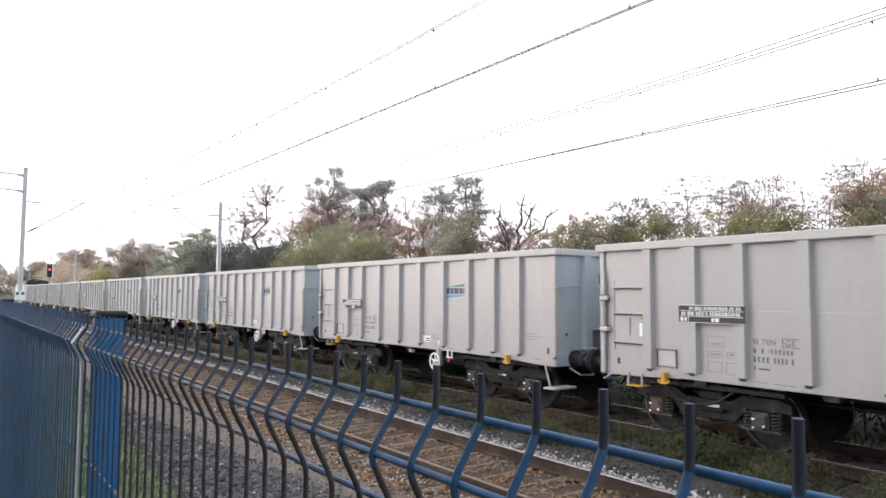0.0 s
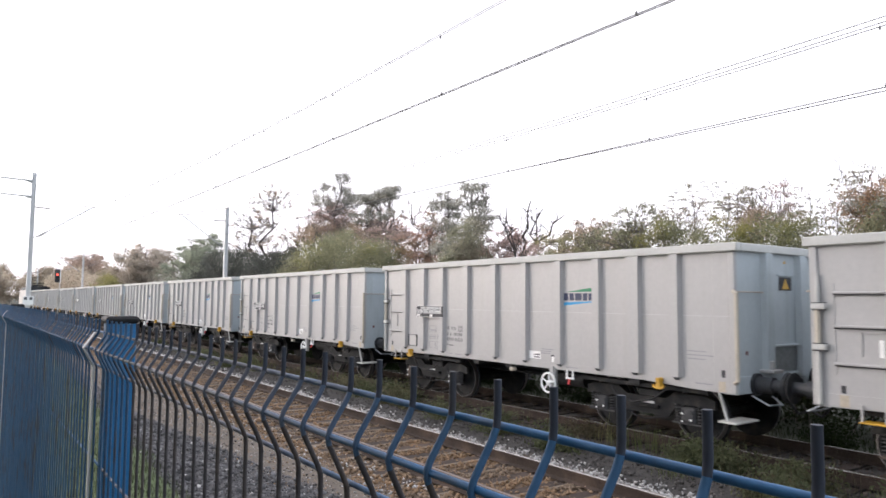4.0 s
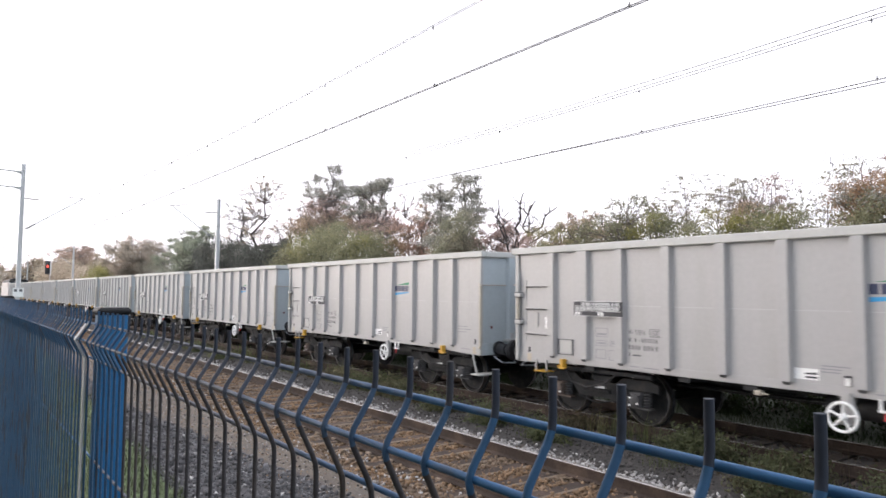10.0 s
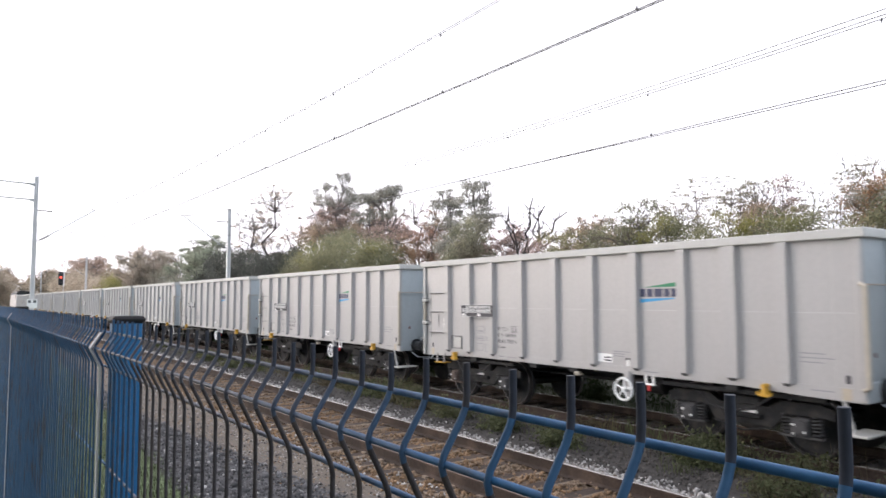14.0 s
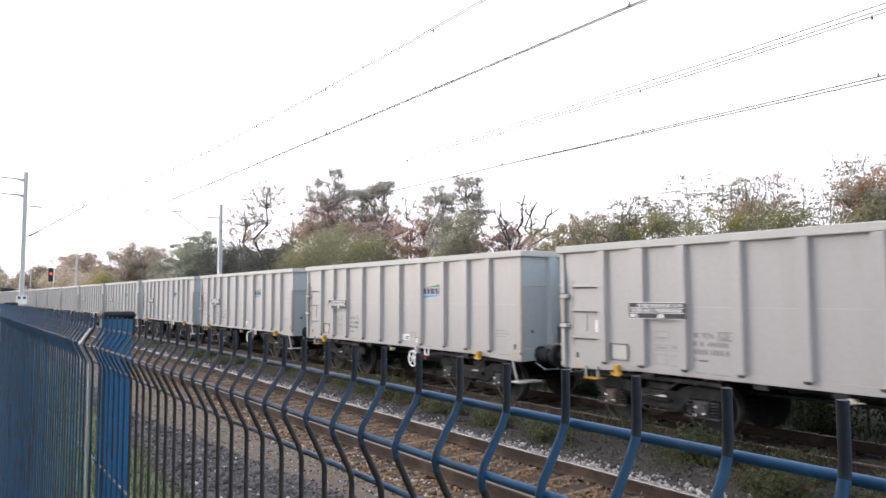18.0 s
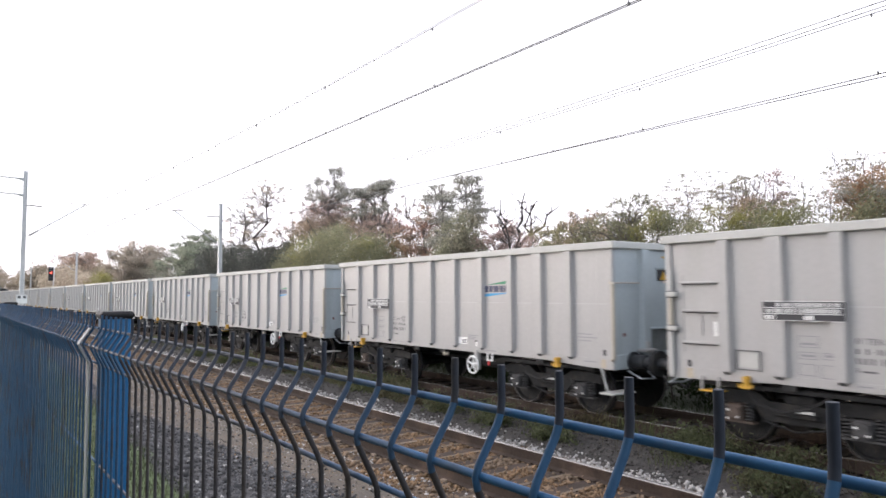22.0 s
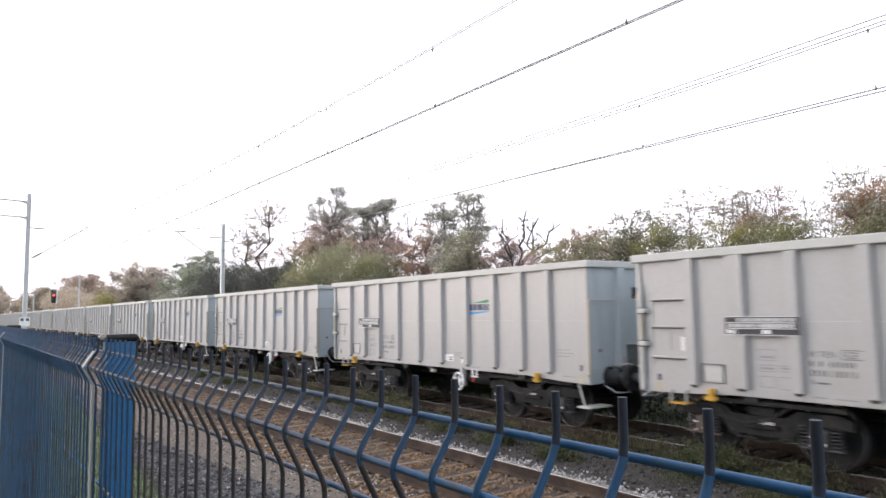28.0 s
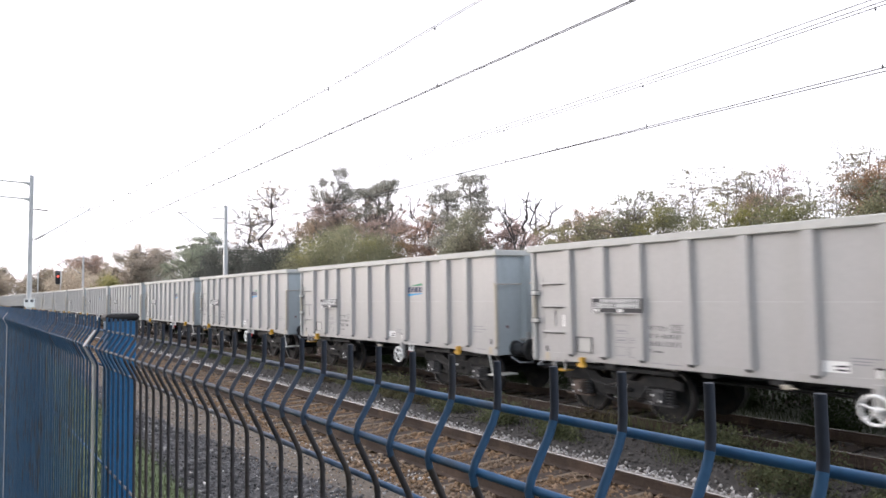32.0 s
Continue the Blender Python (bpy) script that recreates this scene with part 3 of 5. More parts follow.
def bogie(parent, yc):
    b = new("bogie")
    b.parent, b.location = parent, (0, yc, 0)
    tagged(b, "dusty black two-axle bogie with coil springs")
    outline = [(-1.32, 0.60), (-1.32, 0.74), (-1.15, 0.80), (-0.58, 0.80), (-0.40, 0.68), (0.40, 0.68), (0.58, 0.80), (1.15, 0.80), (1.32, 0.74),
               (1.32, 0.60), (1.16, 0.62), (0.66, 0.62), (0.46, 0.40), (-0.46, 0.40), (-0.66, 0.62), (-1.16, 0.62)]
    for s in (-1, 1):
        part("side_frame", prism(B(), outline, "x", s * 0.97, s * 1.05), BOGIE, b)
    bm = box(B(), -0.96, 0.96, -0.22, 0.22, 0.42, 0.80, 0.02)
    tube(bm, [(-0.3, 0, 0.78), (-0.3, 0, 0.79)], 0.2, 12)
    part("bolster", bm, DARK, b)
    for s in (-1, 1):
        bm = box(B(), s * 1.05, s * 1.12, -0.30, 0.30, 0.50, 0.56, 0.01)
        tube(bm, [(s * 1.09, -0.48, 0.40), (s * 1.09, 0, 0.30), (s * 1.09, 0.48, 0.40)], 0.014, 6)
        part("brake_linkage", bm, BOGIE, b)
    for y in (-0.9, 0.9):
        w = part("wheelset", lathe(lathe(B(), [(-1.12, 0.06), (-0.86, 0.065), (-0.62, 0.085), (0.62, 0.085), (0.86, 0.065), (1.12, 0.06)], (0, 0, 0), 12), wheel_profile(-1), (0, 0, 0), 28),
                 BOGIE, b, "steel wheel pair with bright treads", True)
        w.location = (0, y, 0.46)
        bm = lathe(B(), wheel_profile(1), (0, 0, 0), 28)
        part("wheel", bm, BOGIE, w, "", True)
        for s in (-1, 1):
            part("tread", lathe(B(), [(s * 0.731, 0.464), (s * 0.8205, 0.4585), (s * 0.8225, 0.448), (s * 0.815, 0.44)], (0, 0, 0), 28, False), TREAD, w, "bright worn wheel tread", True)
        for s in (-1, 1):
            bm = box(B(), s * 0.99, s * 1.16, y - 0.13, y + 0.13, 0.34, 0.60, 0.025)
            lathe(bm, [(s * 1.15, 0.115), (s * 1.175, 0.11), (s * 1.19, 0.06)], (0, y, 0.46), 12)
            for dy, dz in ((-0.08, -0.08), (0.08, -0.08), (-0.08, 0.08), (0.08, 0.08)):
                lathe(bm, [(s * 1.16, 0.018), (s * 1.195, 0.016)], (0, y + dy, 0.46 + dz), 6)
            box(bm, s * 1.0, s * 1.14, y - 0.30, y + 0.30, 0.325, 0.355)
            part("axlebox", bm, RUST_BOX if (y > 0 and yc > 0) else BOX, b, "bolted axlebox")
            for d in (-0.21, 0.21):
                bm = B()
                spring(bm, s * 1.075, y + d, 0.365, 0.63)
                part("coil_spring", bm, BOX, b)
    for y in (-0.9, 0.9):
        part("chalk_mark", box(B(), -1.192, -1.186, y + 0.06, y + 0.10, 0.49, 0.52), WHITE, b, "white paint mark")
        part("chalk_mark", box(B(), -1.192, -1.186, y - 0.09, y - 0.06, 0.40, 0.43), WHITE, b, "white paint mark")
        part("chalk_mark", box(B(), -1.199, -1.193, y + 0.065, y + 0.095, 0.37, 0.395), WHITE, b, "white paint mark")
    return b


def open_wagon():
    w = thing("open_wagon", "light grey steel open goods wagon with ribbed sides, dusty bogies", "goods wagon", "wagons of the train")
    dip = [(5.06, 0.92), (4.25, 0.94), (3.35, 0.985), (-3.35, 0.985), (-4.25, 0.94), (-5.06, 0.92), (-5.06, 3.10), (5.06, 3.10)]
    for s in (-1, 1):
        part("side_wall", prism(B(), dip, "x", s * PLATE, s * (PLATE - 0.03)), GREY, w)
        part("sill_strip", prism(B(), [(5.05, 0.925), (4.25, 0.945), (3.35, 0.99), (-3.35, 0.99), (-4.25, 0.945), (-5.05, 0.925), (-5.05, 1.105), (5.05, 1.105)], "x", s * (PLATE + 0.010), s * (PLATE + 0.001)), GREY, w)
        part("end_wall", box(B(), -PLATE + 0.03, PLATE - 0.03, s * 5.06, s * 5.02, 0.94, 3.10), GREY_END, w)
    part("floor", box(B(), -PLATE + 0.03, PLATE - 0.03, -5.02, 5.02, 1.12, 1.17), RUBBED, w, "scraped steel floor")
    bm = B()
    for s in (-1, 1):
        box(bm, s * 1.29, s * SIDE, -HALF, HALF, 3.06, 3.19, 0.012)
        box(bm, -1.29, 1.29, s * 4.985, s * HALF, 3.062, 3.188, 0.012)
    part("top_rim", bm, GREY_RIM, w, "paler box-section top rim")
    def rib(s, wide):
        """A hat-shaped rib."""
        bm = prism(B(), [(s * SIDE, -wide), (s * SIDE, wide), (s * (PLATE - 0.002), wide + 0.026), (s * (PLATE - 0.002), -wide - 0.026)], "z", 1.10, 3.06)
        return finish("rib", bm, GREY)
    narrow, wide = {s: rib(s, 0.078) for s in (-1, 1)}, {s: rib(s, 0.120) for s in (-1, 1)}
    foot_mesh = finish("rib_foot", prism(B(), [(-SIDE + 0.020, 1.098), (-PLATE - 0.010, 1.098), (-PLATE - 0.010, 1.048)], "y", -0.040, 0.040), INK)
    for k, u in enumerate(RIBS):
        for s in (-1, 1):
            share("rib", (wide if k in (1, 8) else narrow)[s], w, (0, at(u), 0))
        share("rib_foot", foot_mesh, w, (0, at(u), 0))
    for sx in (-1, 1):
        for sy in (-1, 1):
            part("corner_post", box(B(), sx * 1.30, sx * 1.375, sy * 4.97, sy * 5.075, 0.93, 3.065, 0.015), GREY, w)
    for sy in (-1, 1):
        for sx in (-1, 1):
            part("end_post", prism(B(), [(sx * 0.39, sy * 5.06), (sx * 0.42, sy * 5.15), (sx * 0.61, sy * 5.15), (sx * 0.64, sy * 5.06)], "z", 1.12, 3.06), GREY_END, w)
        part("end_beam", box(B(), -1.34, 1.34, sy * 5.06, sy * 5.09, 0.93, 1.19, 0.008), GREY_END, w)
        part("grab_bar", tube(tube(B(), [(-1.37, sy * 5.12, 2.45), (-0.68, sy * 5.12, 2.45)], 0.012, 6), [(-1.37, sy * 5.06, 2.45), (-1.37, sy * 5.12, 2.45)], 0.012, 6), RUBBED, w, "worn steel grab bar")
        if sy < 0:
            part("grab_rail", tube(B(), [(-1.40, sy * 5.06, 2.46), (-1.43, sy * 5.13, 2.43), (-1.43, sy * 5.13, 1.13), (-1.40, sy * 5.06, 1.10)], 0.034, 8), TAN_GRIP, w, "worn vertical grab rail")
        s = part("warning_sign", box(B(), -0.11, 0.27, sy * 5.065, sy * 5.07, 2.49, 2.70), BLACK, w, "black and yellow electrical warning sign")
        part("warning_triangle", prism(B(), [(-0.03, 2.51), (0.19, 2.51), (0.08, 2.68)], "y", sy * 5.072, sy * 5.074), YELLOW, s)
        part("yellow_triangle", prism(B(), [(0.03, 2.92), (0.13, 2.92), (0.08, 2.97)], "y", sy * 5.064, sy * 5.067), YELLOW, w, "small yellow sticker")
        # flat plate: the recess's darkness is put into its colour
        part("coupler_recess", box(B(), -0.36, 0.37, sy * 5.062, sy * 5.075, 1.21, 1.60), RECESS, w, "flat dark plate standing for the recess above the coupling")
        part("recess_shelf", box(B(), -0.38, 0.38, sy * 5.06, sy * 5.13, 1.605, 1.635, 0.004), GREY_END, w)
        part("sign_ledge", box(B(), -0.16, 0.32, sy * 5.06, sy * 5.085, 2.725, 2.745), GREY_END, w)
        part("red_tag", box(B(), -1.09, -1.03, sy * 5.06, sy * 5.066, 1.50, 1.56), TAG_RED, w, "small dull red tag")
        part("end_bracket", box(box(B(), -0.72, -0.42, sy * 5.06, sy * 5.28, 1.22, 1.27, 0.006), -0.6, -0.52, sy * 5.06, sy * 5.2, 1.27, 1.40, 0.006), GREY, w)
        for sx in (-1, 1):
            bm = tube(B(), [(sx * 0.875, sy * 5.085, 1.06), (sx * 0.875, sy * 5.13, 1.06)], 0.17, 14)
            tube(bm, [(sx * 0.875, sy * 5.12, 1.06), (sx * 0.875, sy * 5.38, 1.06)], 0.125, 14)
            tube(bm, [(sx * 0.875, sy * 5.37, 1.06), (sx * 0.875, sy * 5.575, 1.06)], 0.095, 14)
            buf = part("buffer", bm, BUFFER, w, "greasy black side buffer", True)
            part("buffer_plate", tube(B(), [(sx * 0.875, sy * 5.57, 1.06), (sx * 0.875, sy * 5.60, 1.06), (sx * 0.875, sy * 5.614, 1.06)], 0.225, 18, 0.20), DARK, buf)
        bm = box(B(), -0.06, 0.06, sy * 5.08, sy * 5.34, 0.98, 1.12, 0.02)
        tube(bm, [(0.0, sy * 5.3, 1.02), (0.0, sy * 5.58, 0.93)], 0.03, 6)
        part("coupling", bm, DARK, w, "dark steel screw coupling")
        part("brake_hose", tube(B(), [(-0.35, sy * 5.08, 0.92), (-0.36, sy * 5.3, 0.80), (-0.36, sy * 5.45, 0.62), (-0.34, sy * 5.58, 0.68)], 0.022, 6), RUBBER, w, "black rubber brake hose", True)
        part("shunter_handle", tube(B(), [(-1.02, sy * 5.10, 0.90), (-0.98, sy * 5.34, 0.78), (-0.60, sy * 5.34, 0.76), (-0.52, sy * 5.14, 0.86)], 0.013, 6), ZINC, w, "bent steel handle under the buffer")
    # leading end, path side: ladder, grab rail, step
    lad = part("ladder", box(B(), -PLATE - 0.012, -PLATE, at(0.37), at(0.35), 1.35, 2.55), GREY, w, "grey side ladder with three rungs")
    for z in (2.43, 1.99, 1.50):
        part("rung", box(B(), -PLATE - 0.055, -PLATE, at(1.0), at(0.36), z - 0.016, z + 0.016, 0.008), GREY, lad)
        # black strip under each rung stands for its shadow
        part("rung_shadow_gap", box(B(), -PLATE - 0.035, -PLATE, at(0.99), at(0.37), z - 0.032, z - 0.019), BLACK, lad)
    # corner pipe: pale, with two clamps and a worn length between them
    rail = part("corner_pipe", tube(tube(B(), [(-1.385, at(0.17), 0.96), (-1.385, at(0.17), 2.46)], 0.034, 10), [(-1.385, at(0.17), 2.455), (-1.375, at(0.175), 2.70)], 0.034, 10, 0.010), GREY_RIM, w, "tall pale corner pipe with a tapered top", True)
    part("worn_grip", tube(B(), [(-1.388, at(0.168), 1.75), (-1.388, at(0.168), 2.21)], 0.038, 10), TAN_GRIP, rail, "worn beige length of pipe", True)
    for z in (1.71, 2.25):
        part("clamp", box(B(), -1.43, -1.335, at(0.28), at(0.10), z - 0.04, z + 0.04, 0.012), GREY_RIM, rail)
        # black strips along each clamp's edges stand for its shadow lines
        for d in (-0.048, 0.046):
            part("clamp_gap", box(B(), -1.425, -1.335, at(0.26), at(0.11), z + d - 0.006, z + d + 0.006), BLACK, rail)
    part("tie_slot", decal(B(), 0.42, 0.48, 1.12, 1.22), BLACK, w)
    part("tie_slot", decal(B(), 9.95, 10.01, 1.16, 1.27), BLACK, w)
    part("rust_streak", decal(B(), 0.40, 0.52, 0.945, 1.10, PLATE + 0.011, 0.0015), RUST_STAIN, w, "pale rusty run below the slot")
    part("rust_streak", decal(B(), 9.90, 10.02, 0.945, 1.10, PLATE + 0.011, 0.0015), RUST_STAIN, w, "pale rusty run below the slot")
    step = part("tread_plate", box(B(), -1.43, -1.18, at(0.98), at(0.66), 0.775, 0.793, 0.005), YELLOW, w, "yellow step tread on two hangers")
    for u in (0.68, 0.96):
        part("hanger", box(B(), -1.39, -1.36, at(u + 0.013), at(u - 0.013), 0.795, 1.0), GREY, step, "grey hanger")
    foot = part("foot_step", box(B(), -1.42, -0.80, at(10.22), at(9.92), 0.495, 0.525, 0.006), GREY_RIM, w, "grey hanging foot step")
    part("hanger", tube(B(), [(-1.36, at(9.92), 0.94), (-1.32, at(10.02), 0.52)], 0.022, 6), GREY_RIM, foot)
    # holder for a route label between the rungs
    hold = part("label_holder", decal(decal(B(), 0.675, 0.70, 1.62, 1.93, t=0.018), 0.675, 0.955, 1.905, 1.93, t=0.018), GREY, w, "small bent label holder")
    part("route_label", decal(B(), 0.895, 0.95, 1.61, 1.83, t=0.006), WHITE, hold, "narrow white paper label")
    # lifting hooks
    for u in (1.43, 8.88):
        bm = tube(B(), [(-1.44, at(u + a), z) for a, z in ((-0.098, 0.95), (-0.09, 0.912), (-0.045, 0.895), (0.045, 0.895), (0.09, 0.912), (0.098, 0.945))], 0.020, 8)
        prism(bm, [(at(u - 0.045), 0.89), (at(u + 0.045), 0.89), (at(u + 0.03), 1.03), (at(u - 0.03), 1.03)], "x", -1.46, -1.36)
        tube(bm, [(-1.47, at(u), 1.03), (-1.34, at(u), 1.03)], 0.036, 10)
        part("hook", bm, YELLOW, w, "yellow lifting hook")
    # frame for papers
    bm = B()
    for a, b_, c, d in ((1.24, 1.62, 1.418, 1.43), (1.24, 1.62, 1.14, 1.152), (1.24, 1.252, 1.152, 1.418), (1.608, 1.62, 1.152, 1.418)):
        decal(bm, a, b_, c, d, t=0.022)
    fr = part("paper_frame", bm, INK, w, "wire frame for waybills")
    part("paper", decal(B(), 1.28, 1.58, 1.18, 1.40, t=0.005), GREY_RIM, fr)
    # load table
    plate = part("load_table", box(B(), -SIDE - 0.014, -SIDE - 0.001, at(2.83), at(1.73), 1.88, 2.15), BLACK, w, "black load table with rows of white figures")
    rng = random.Random(4)
    for z0, z1, u0 in ((2.075, 2.125, 1.92), (1.99, 2.045, 1.78)):
        u = u0
        while u < 2.76:
            d = rng.choice((0.022, 0.026, 0.03, 0.05))
            part("figure", box(B(), -SIDE - 0.017, -SIDE - 0.013, at(min(u + d, 2.80)), at(u), z0, z1), FIGURE, plate)
            u += d + rng.choice((0.012, 0.012, 0.014, 0.034))
    bm = B()
    for u0, u1, z0, z1 in ((1.75, 2.81, 2.056, 2.064), (1.75, 2.81, 1.972, 1.98), (1.76, 1.81, 1.90, 1.955), (1.83, 1.87, 1.90, 1.955), (1.895, 1.905, 1.89, 1.97), (2.30, 2.34, 1.90, 1.955), (2.36, 2.42, 1.90, 1.955), (1.73, 2.83, 2.143, 2.15), (1.73, 2.83, 1.88, 1.887)):
        box(bm, -SIDE - 0.017, -SIDE - 0.013, at(u1), at(u0), z0, z1)
    part("ruling", bm, WHITE, plate)
    # painted marks
    bm = B()
    for u0, u1, z0, z1 in ((2.16, 2.44, 1.52, 1.68), (2.16, 2.42, 1.36, 1.46), (2.48, 2.66, 1.37, 1.46), (2.16, 2.40, 1.14, 1.30), (2.46, 2.66, 1.12, 1.30)):
        for a, b_, c, d in ((u0, u1, z1 - 0.01, z1), (u0, u1, z0, z0 + 0.01), (u0, u0 + 0.012, z0, z1), (u1 - 0.012, u1, z0, z1)):
            decal(bm, a, b_, c, d)
        if z1 > 1.4:
            decal(bm, u0 + 0.04, u1 - 0.04, z0 + 0.035, z0 + 0.065)
    tagged(part("stencil_mark", bm, PALE_INK, w, "faded stencilled boxes"), kind="stuff")
    letters("stencil", "TEN", 0.115, 3.02, 1.60, INK, w)
    letters("stencil", "GE", 0.125, 3.36, 1.595, INK, w)
    def typed(bm, u0, u1, z0, z1):
        """A plain upright bar for each character."""
        step = (z1 - z0) * 0.78
        n = max(1, round((u1 - u0) / step))
        for k in range(n):
            a = u0 + (u1 - u0) * k / n
            decal(bm, a, a + (u1 - u0) / n * 0.42, z0, z1)

    bm = B()
    for a, b_, c, d in ((3.32, 3.60, 1.695, 1.705), (3.32, 3.60, 1.575, 1.585), (3.32, 3.332, 1.585, 1.695), (3.588, 3.60, 1.585, 1.695)):
        decal(bm, a, b_, c, d)
    for a, b_, c, d in ((2.90, 2.99, 1.605, 1.68), (2.90, 2.98, 1.475, 1.545), (3.02, 3.09, 1.475, 1.545), (3.11, 3.14, 1.50, 1.515), (3.16, 3.50, 1.475, 1.545),
                        (2.90, 3.16, 1.345, 1.425), (3.20, 3.42, 1.345, 1.425), (3.45, 3.51, 1.345, 1.425), (2.90, 2.95, 1.235, 1.295)):
        typed(bm, a, b_, c, d)
    decal(bm, 2.97, 3.14, 1.24, 1.265)
    tagged(part("running_number", bm, INK, w, "faded running number"), kind="stuff")
    bm = B()
    for a, b_, c in ((2.92, 3.10, 1.055), (3.2, 3.5, 1.05), (9.36, 9.70, 1.52), (9.36, 9.82, 1.46), (9.36, 9.68, 1.40), (6.06, 6.42, 1.345), (6.06, 6.32, 1.305), (6.06, 6.30, 1.265), (9.5, 9.8, 1.03), (6.72, 7.02, 1.045)):
        decal(bm, a, b_, c, c + 0.016, PLATE + (0.011 if c < 1.1 else 0))
    tagged(part("fine_print", bm, PALE_INK, w, "lines of fine grey print"), kind="stuff")
    # company mark as plain shapes
    bm = prism(B(), [(at(6.72), 2.46), (at(7.42), 2.47), (at(7.42), 2.535), (at(7.32), 2.535)], "x", -PLATE - 0.003, -PLATE + 0.001)
    part("green_wedge", bm, LOGO_GREEN, w, "green wedge of the company mark")
    bm = prism(B(), [(at(6.67), 2.205), (at(6.67), 2.27), (at(7.36), 2.29), (at(7.36), 2.27)], "x", -PLATE - 0.003, -PLATE + 0.001)
    part("blue_wedge", bm, LOGO_BLUE, w, "light blue wedge of the company mark")
    for u0, u1 in ((6.65, 6.785), (6.815, 6.93), (6.96, 7.125), (7.155, 7.265), (7.295, 7.43)):
        part("navy_block", decal(B(), u0, u1, 2.305, 2.44), LOGO_NAVY, w, "navy block of the company mark")
    for a, b_ in zip(RIBS[2:-1], RIBS[3:]):
        part("weld_seam", decal(B(), a + 0.1, b_ - 0.09, 2.076, 2.084, t=0.002), SEAM, w)
    part("weld_seam", decal(B(), RIBS[-1] + 0.1, 10.1, 2.076, 2.084, t=0.002), SEAM, w)
    part("weld_seam", decal(B(), 9.817, 9.823, 1.12, 3.04, t=0.002), GREY_RIM, w, "thin upright weld")
    # brake label, lever, hand wheel
    lab = part("brake_label", decal(B(), 5.70, 6.03, 1.15, 1.30, t=0.004), WHITE, w, "white label with black wedge marks")
    for k in range(2):
        part("wedge_mark", prism(B(), [(at(5.85), 1.175 + k * 0.045), (at(6.01), 1.17 + k * 0.055), (at(6.01), 1.20 + k * 0.055), (at(5.85), 1.195 + k * 0.045)], "x", -PLATE - 0.008, -PLATE - 0.003), BLACK, lab)
    lev = part("brake_lever", decal(B(), 6.37, 6.43, 1.12, 1.225, t=0.03), WHITE, w, "white brake lever with black knob")
    part("knob", decal(B(), 6.36, 6.435, 1.225, 1.25, t=0.04), BLACK, lev)
    hub = (-1.45, at(6.36), 0.73)
    bm = B()
    ring = [(hub[0], hub[1] + 0.184 * math.cos(a * math.tau / 28), hub[2] + 0.184 * math.sin(a * math.tau / 28)) for a in range(29)]
    tube(bm, ring, 0.021, 8)
    wheel = part("hand_wheel", bm, WHITE, w, "white five-spoked hand brake wheel", True)
    for a in range(5):
        c, s = math.cos(a * math.tau / 5 + 0.4), math.sin(a * math.tau / 5 + 0.4)
        part("spoke", tube(B(), [(hub[0] + 0.01, hub[1], hub[2]), (hub[0], hub[1] + 0.18 * c, hub[2] + 0.18 * s)], 0.016, 6), WHITE, wheel)
    part("hub", lathe(B(), [(-0.03, 0.03), (0.0, 0.05), (0.16, 0.05)], hub, 10), WHITE, wheel)
    part("wheel_bracket", box(box(B(), -1.38, -1.30, at(6.47), at(6.31), 0.62, 1.0, 0.008), -1.40, -1.36, at(6.44), at(6.34), 0.9, 1.04, 0.006), GREY, w)
    bm = B()
    for u in (6.79, 6.94):
        box(bm, -1.40, -1.37, at(u + 0.015), at(u - 0.015), 0.85, 1.0)
    box(bm, -1.41, -1.36, at(6.965), at(6.765), 0.84, 0.87, 0.006)
    hold = part("lever_bracket", bm, WHITE, w, "white bracket of the release pull")
    part("pull_handle", tube(B(), [(-1.40, at(6.865), 0.84), (-1.42, at(6.865), 0.745)], 0.022, 8), RED, hold, "red release handle")
    part("valve_box", box(box(B(), -1.36, -1.24, at(5.22), at(5.12), 0.85, 0.92, 0.012), -1.38, -1.34, at(5.34), at(5.22), 0.88, 0.892), TAN_GRIP, w, "small rust-stained valve box")
    # underframe
    bm = box(B(), -0.30, -0.10, -5.0, 5.0, 0.80, 1.10)
    box(bm, 0.10, 0.30, -5.0, 5.0, 0.80, 1.10)
    part("centre_sill", bm, DARK, w)
    for y in (-3.15, 3.15, -1.2, 1.2, 0.1):
        part("cross_beam", box(B(), -1.30, 1.30, y - 0.10, y + 0.10, 0.90, 1.11), DARK, w)
    part("air_tank", tube(B(), [(0.62, 0.3, 0.72), (0.62, 0.38, 0.72), (0.62, 1.6, 0.72), (0.62, 1.68, 0.72)], 0.19, 14), DARK, w, "", True)
    part("brake_cylinder", tube(B(), [(-0.62, -1.5, 0.76), (-0.62, -0.7, 0.76)], 0.17, 14), DARK, w, "", True)
    bm = tube(B(), [(-0.45, -4.0, 0.72), (-0.45, 4.0, 0.72)], 0.022, 6)
    tube(bm, [(0.4, -4.2, 0.62), (0.4, 4.2, 0.66)], 0.022, 6)
    part("brake_rod", bm, BOGIE, w)
    for yb in (at(1.96), at(8.32)):
        part("side_hose", tube(B(), [(-1.24, yb + 0.62, 0.84), (-1.26, yb + 0.45, 0.66), (-1.27, yb + 0.1, 0.58), (-1.26, yb - 0.3, 0.68), (-1.22, yb - 0.55, 0.86)], 0.020, 6), RUBBER, w, "sagging black hose", True)
        part("side_bearer", box(box(B(), -1.16, -0.9, yb - 0.30, yb + 0.30, 0.84, 0.95, 0.01), -1.24, -1.10, yb - 1.32, yb + 1.32, 0.86, 0.92), BOGIE, w)
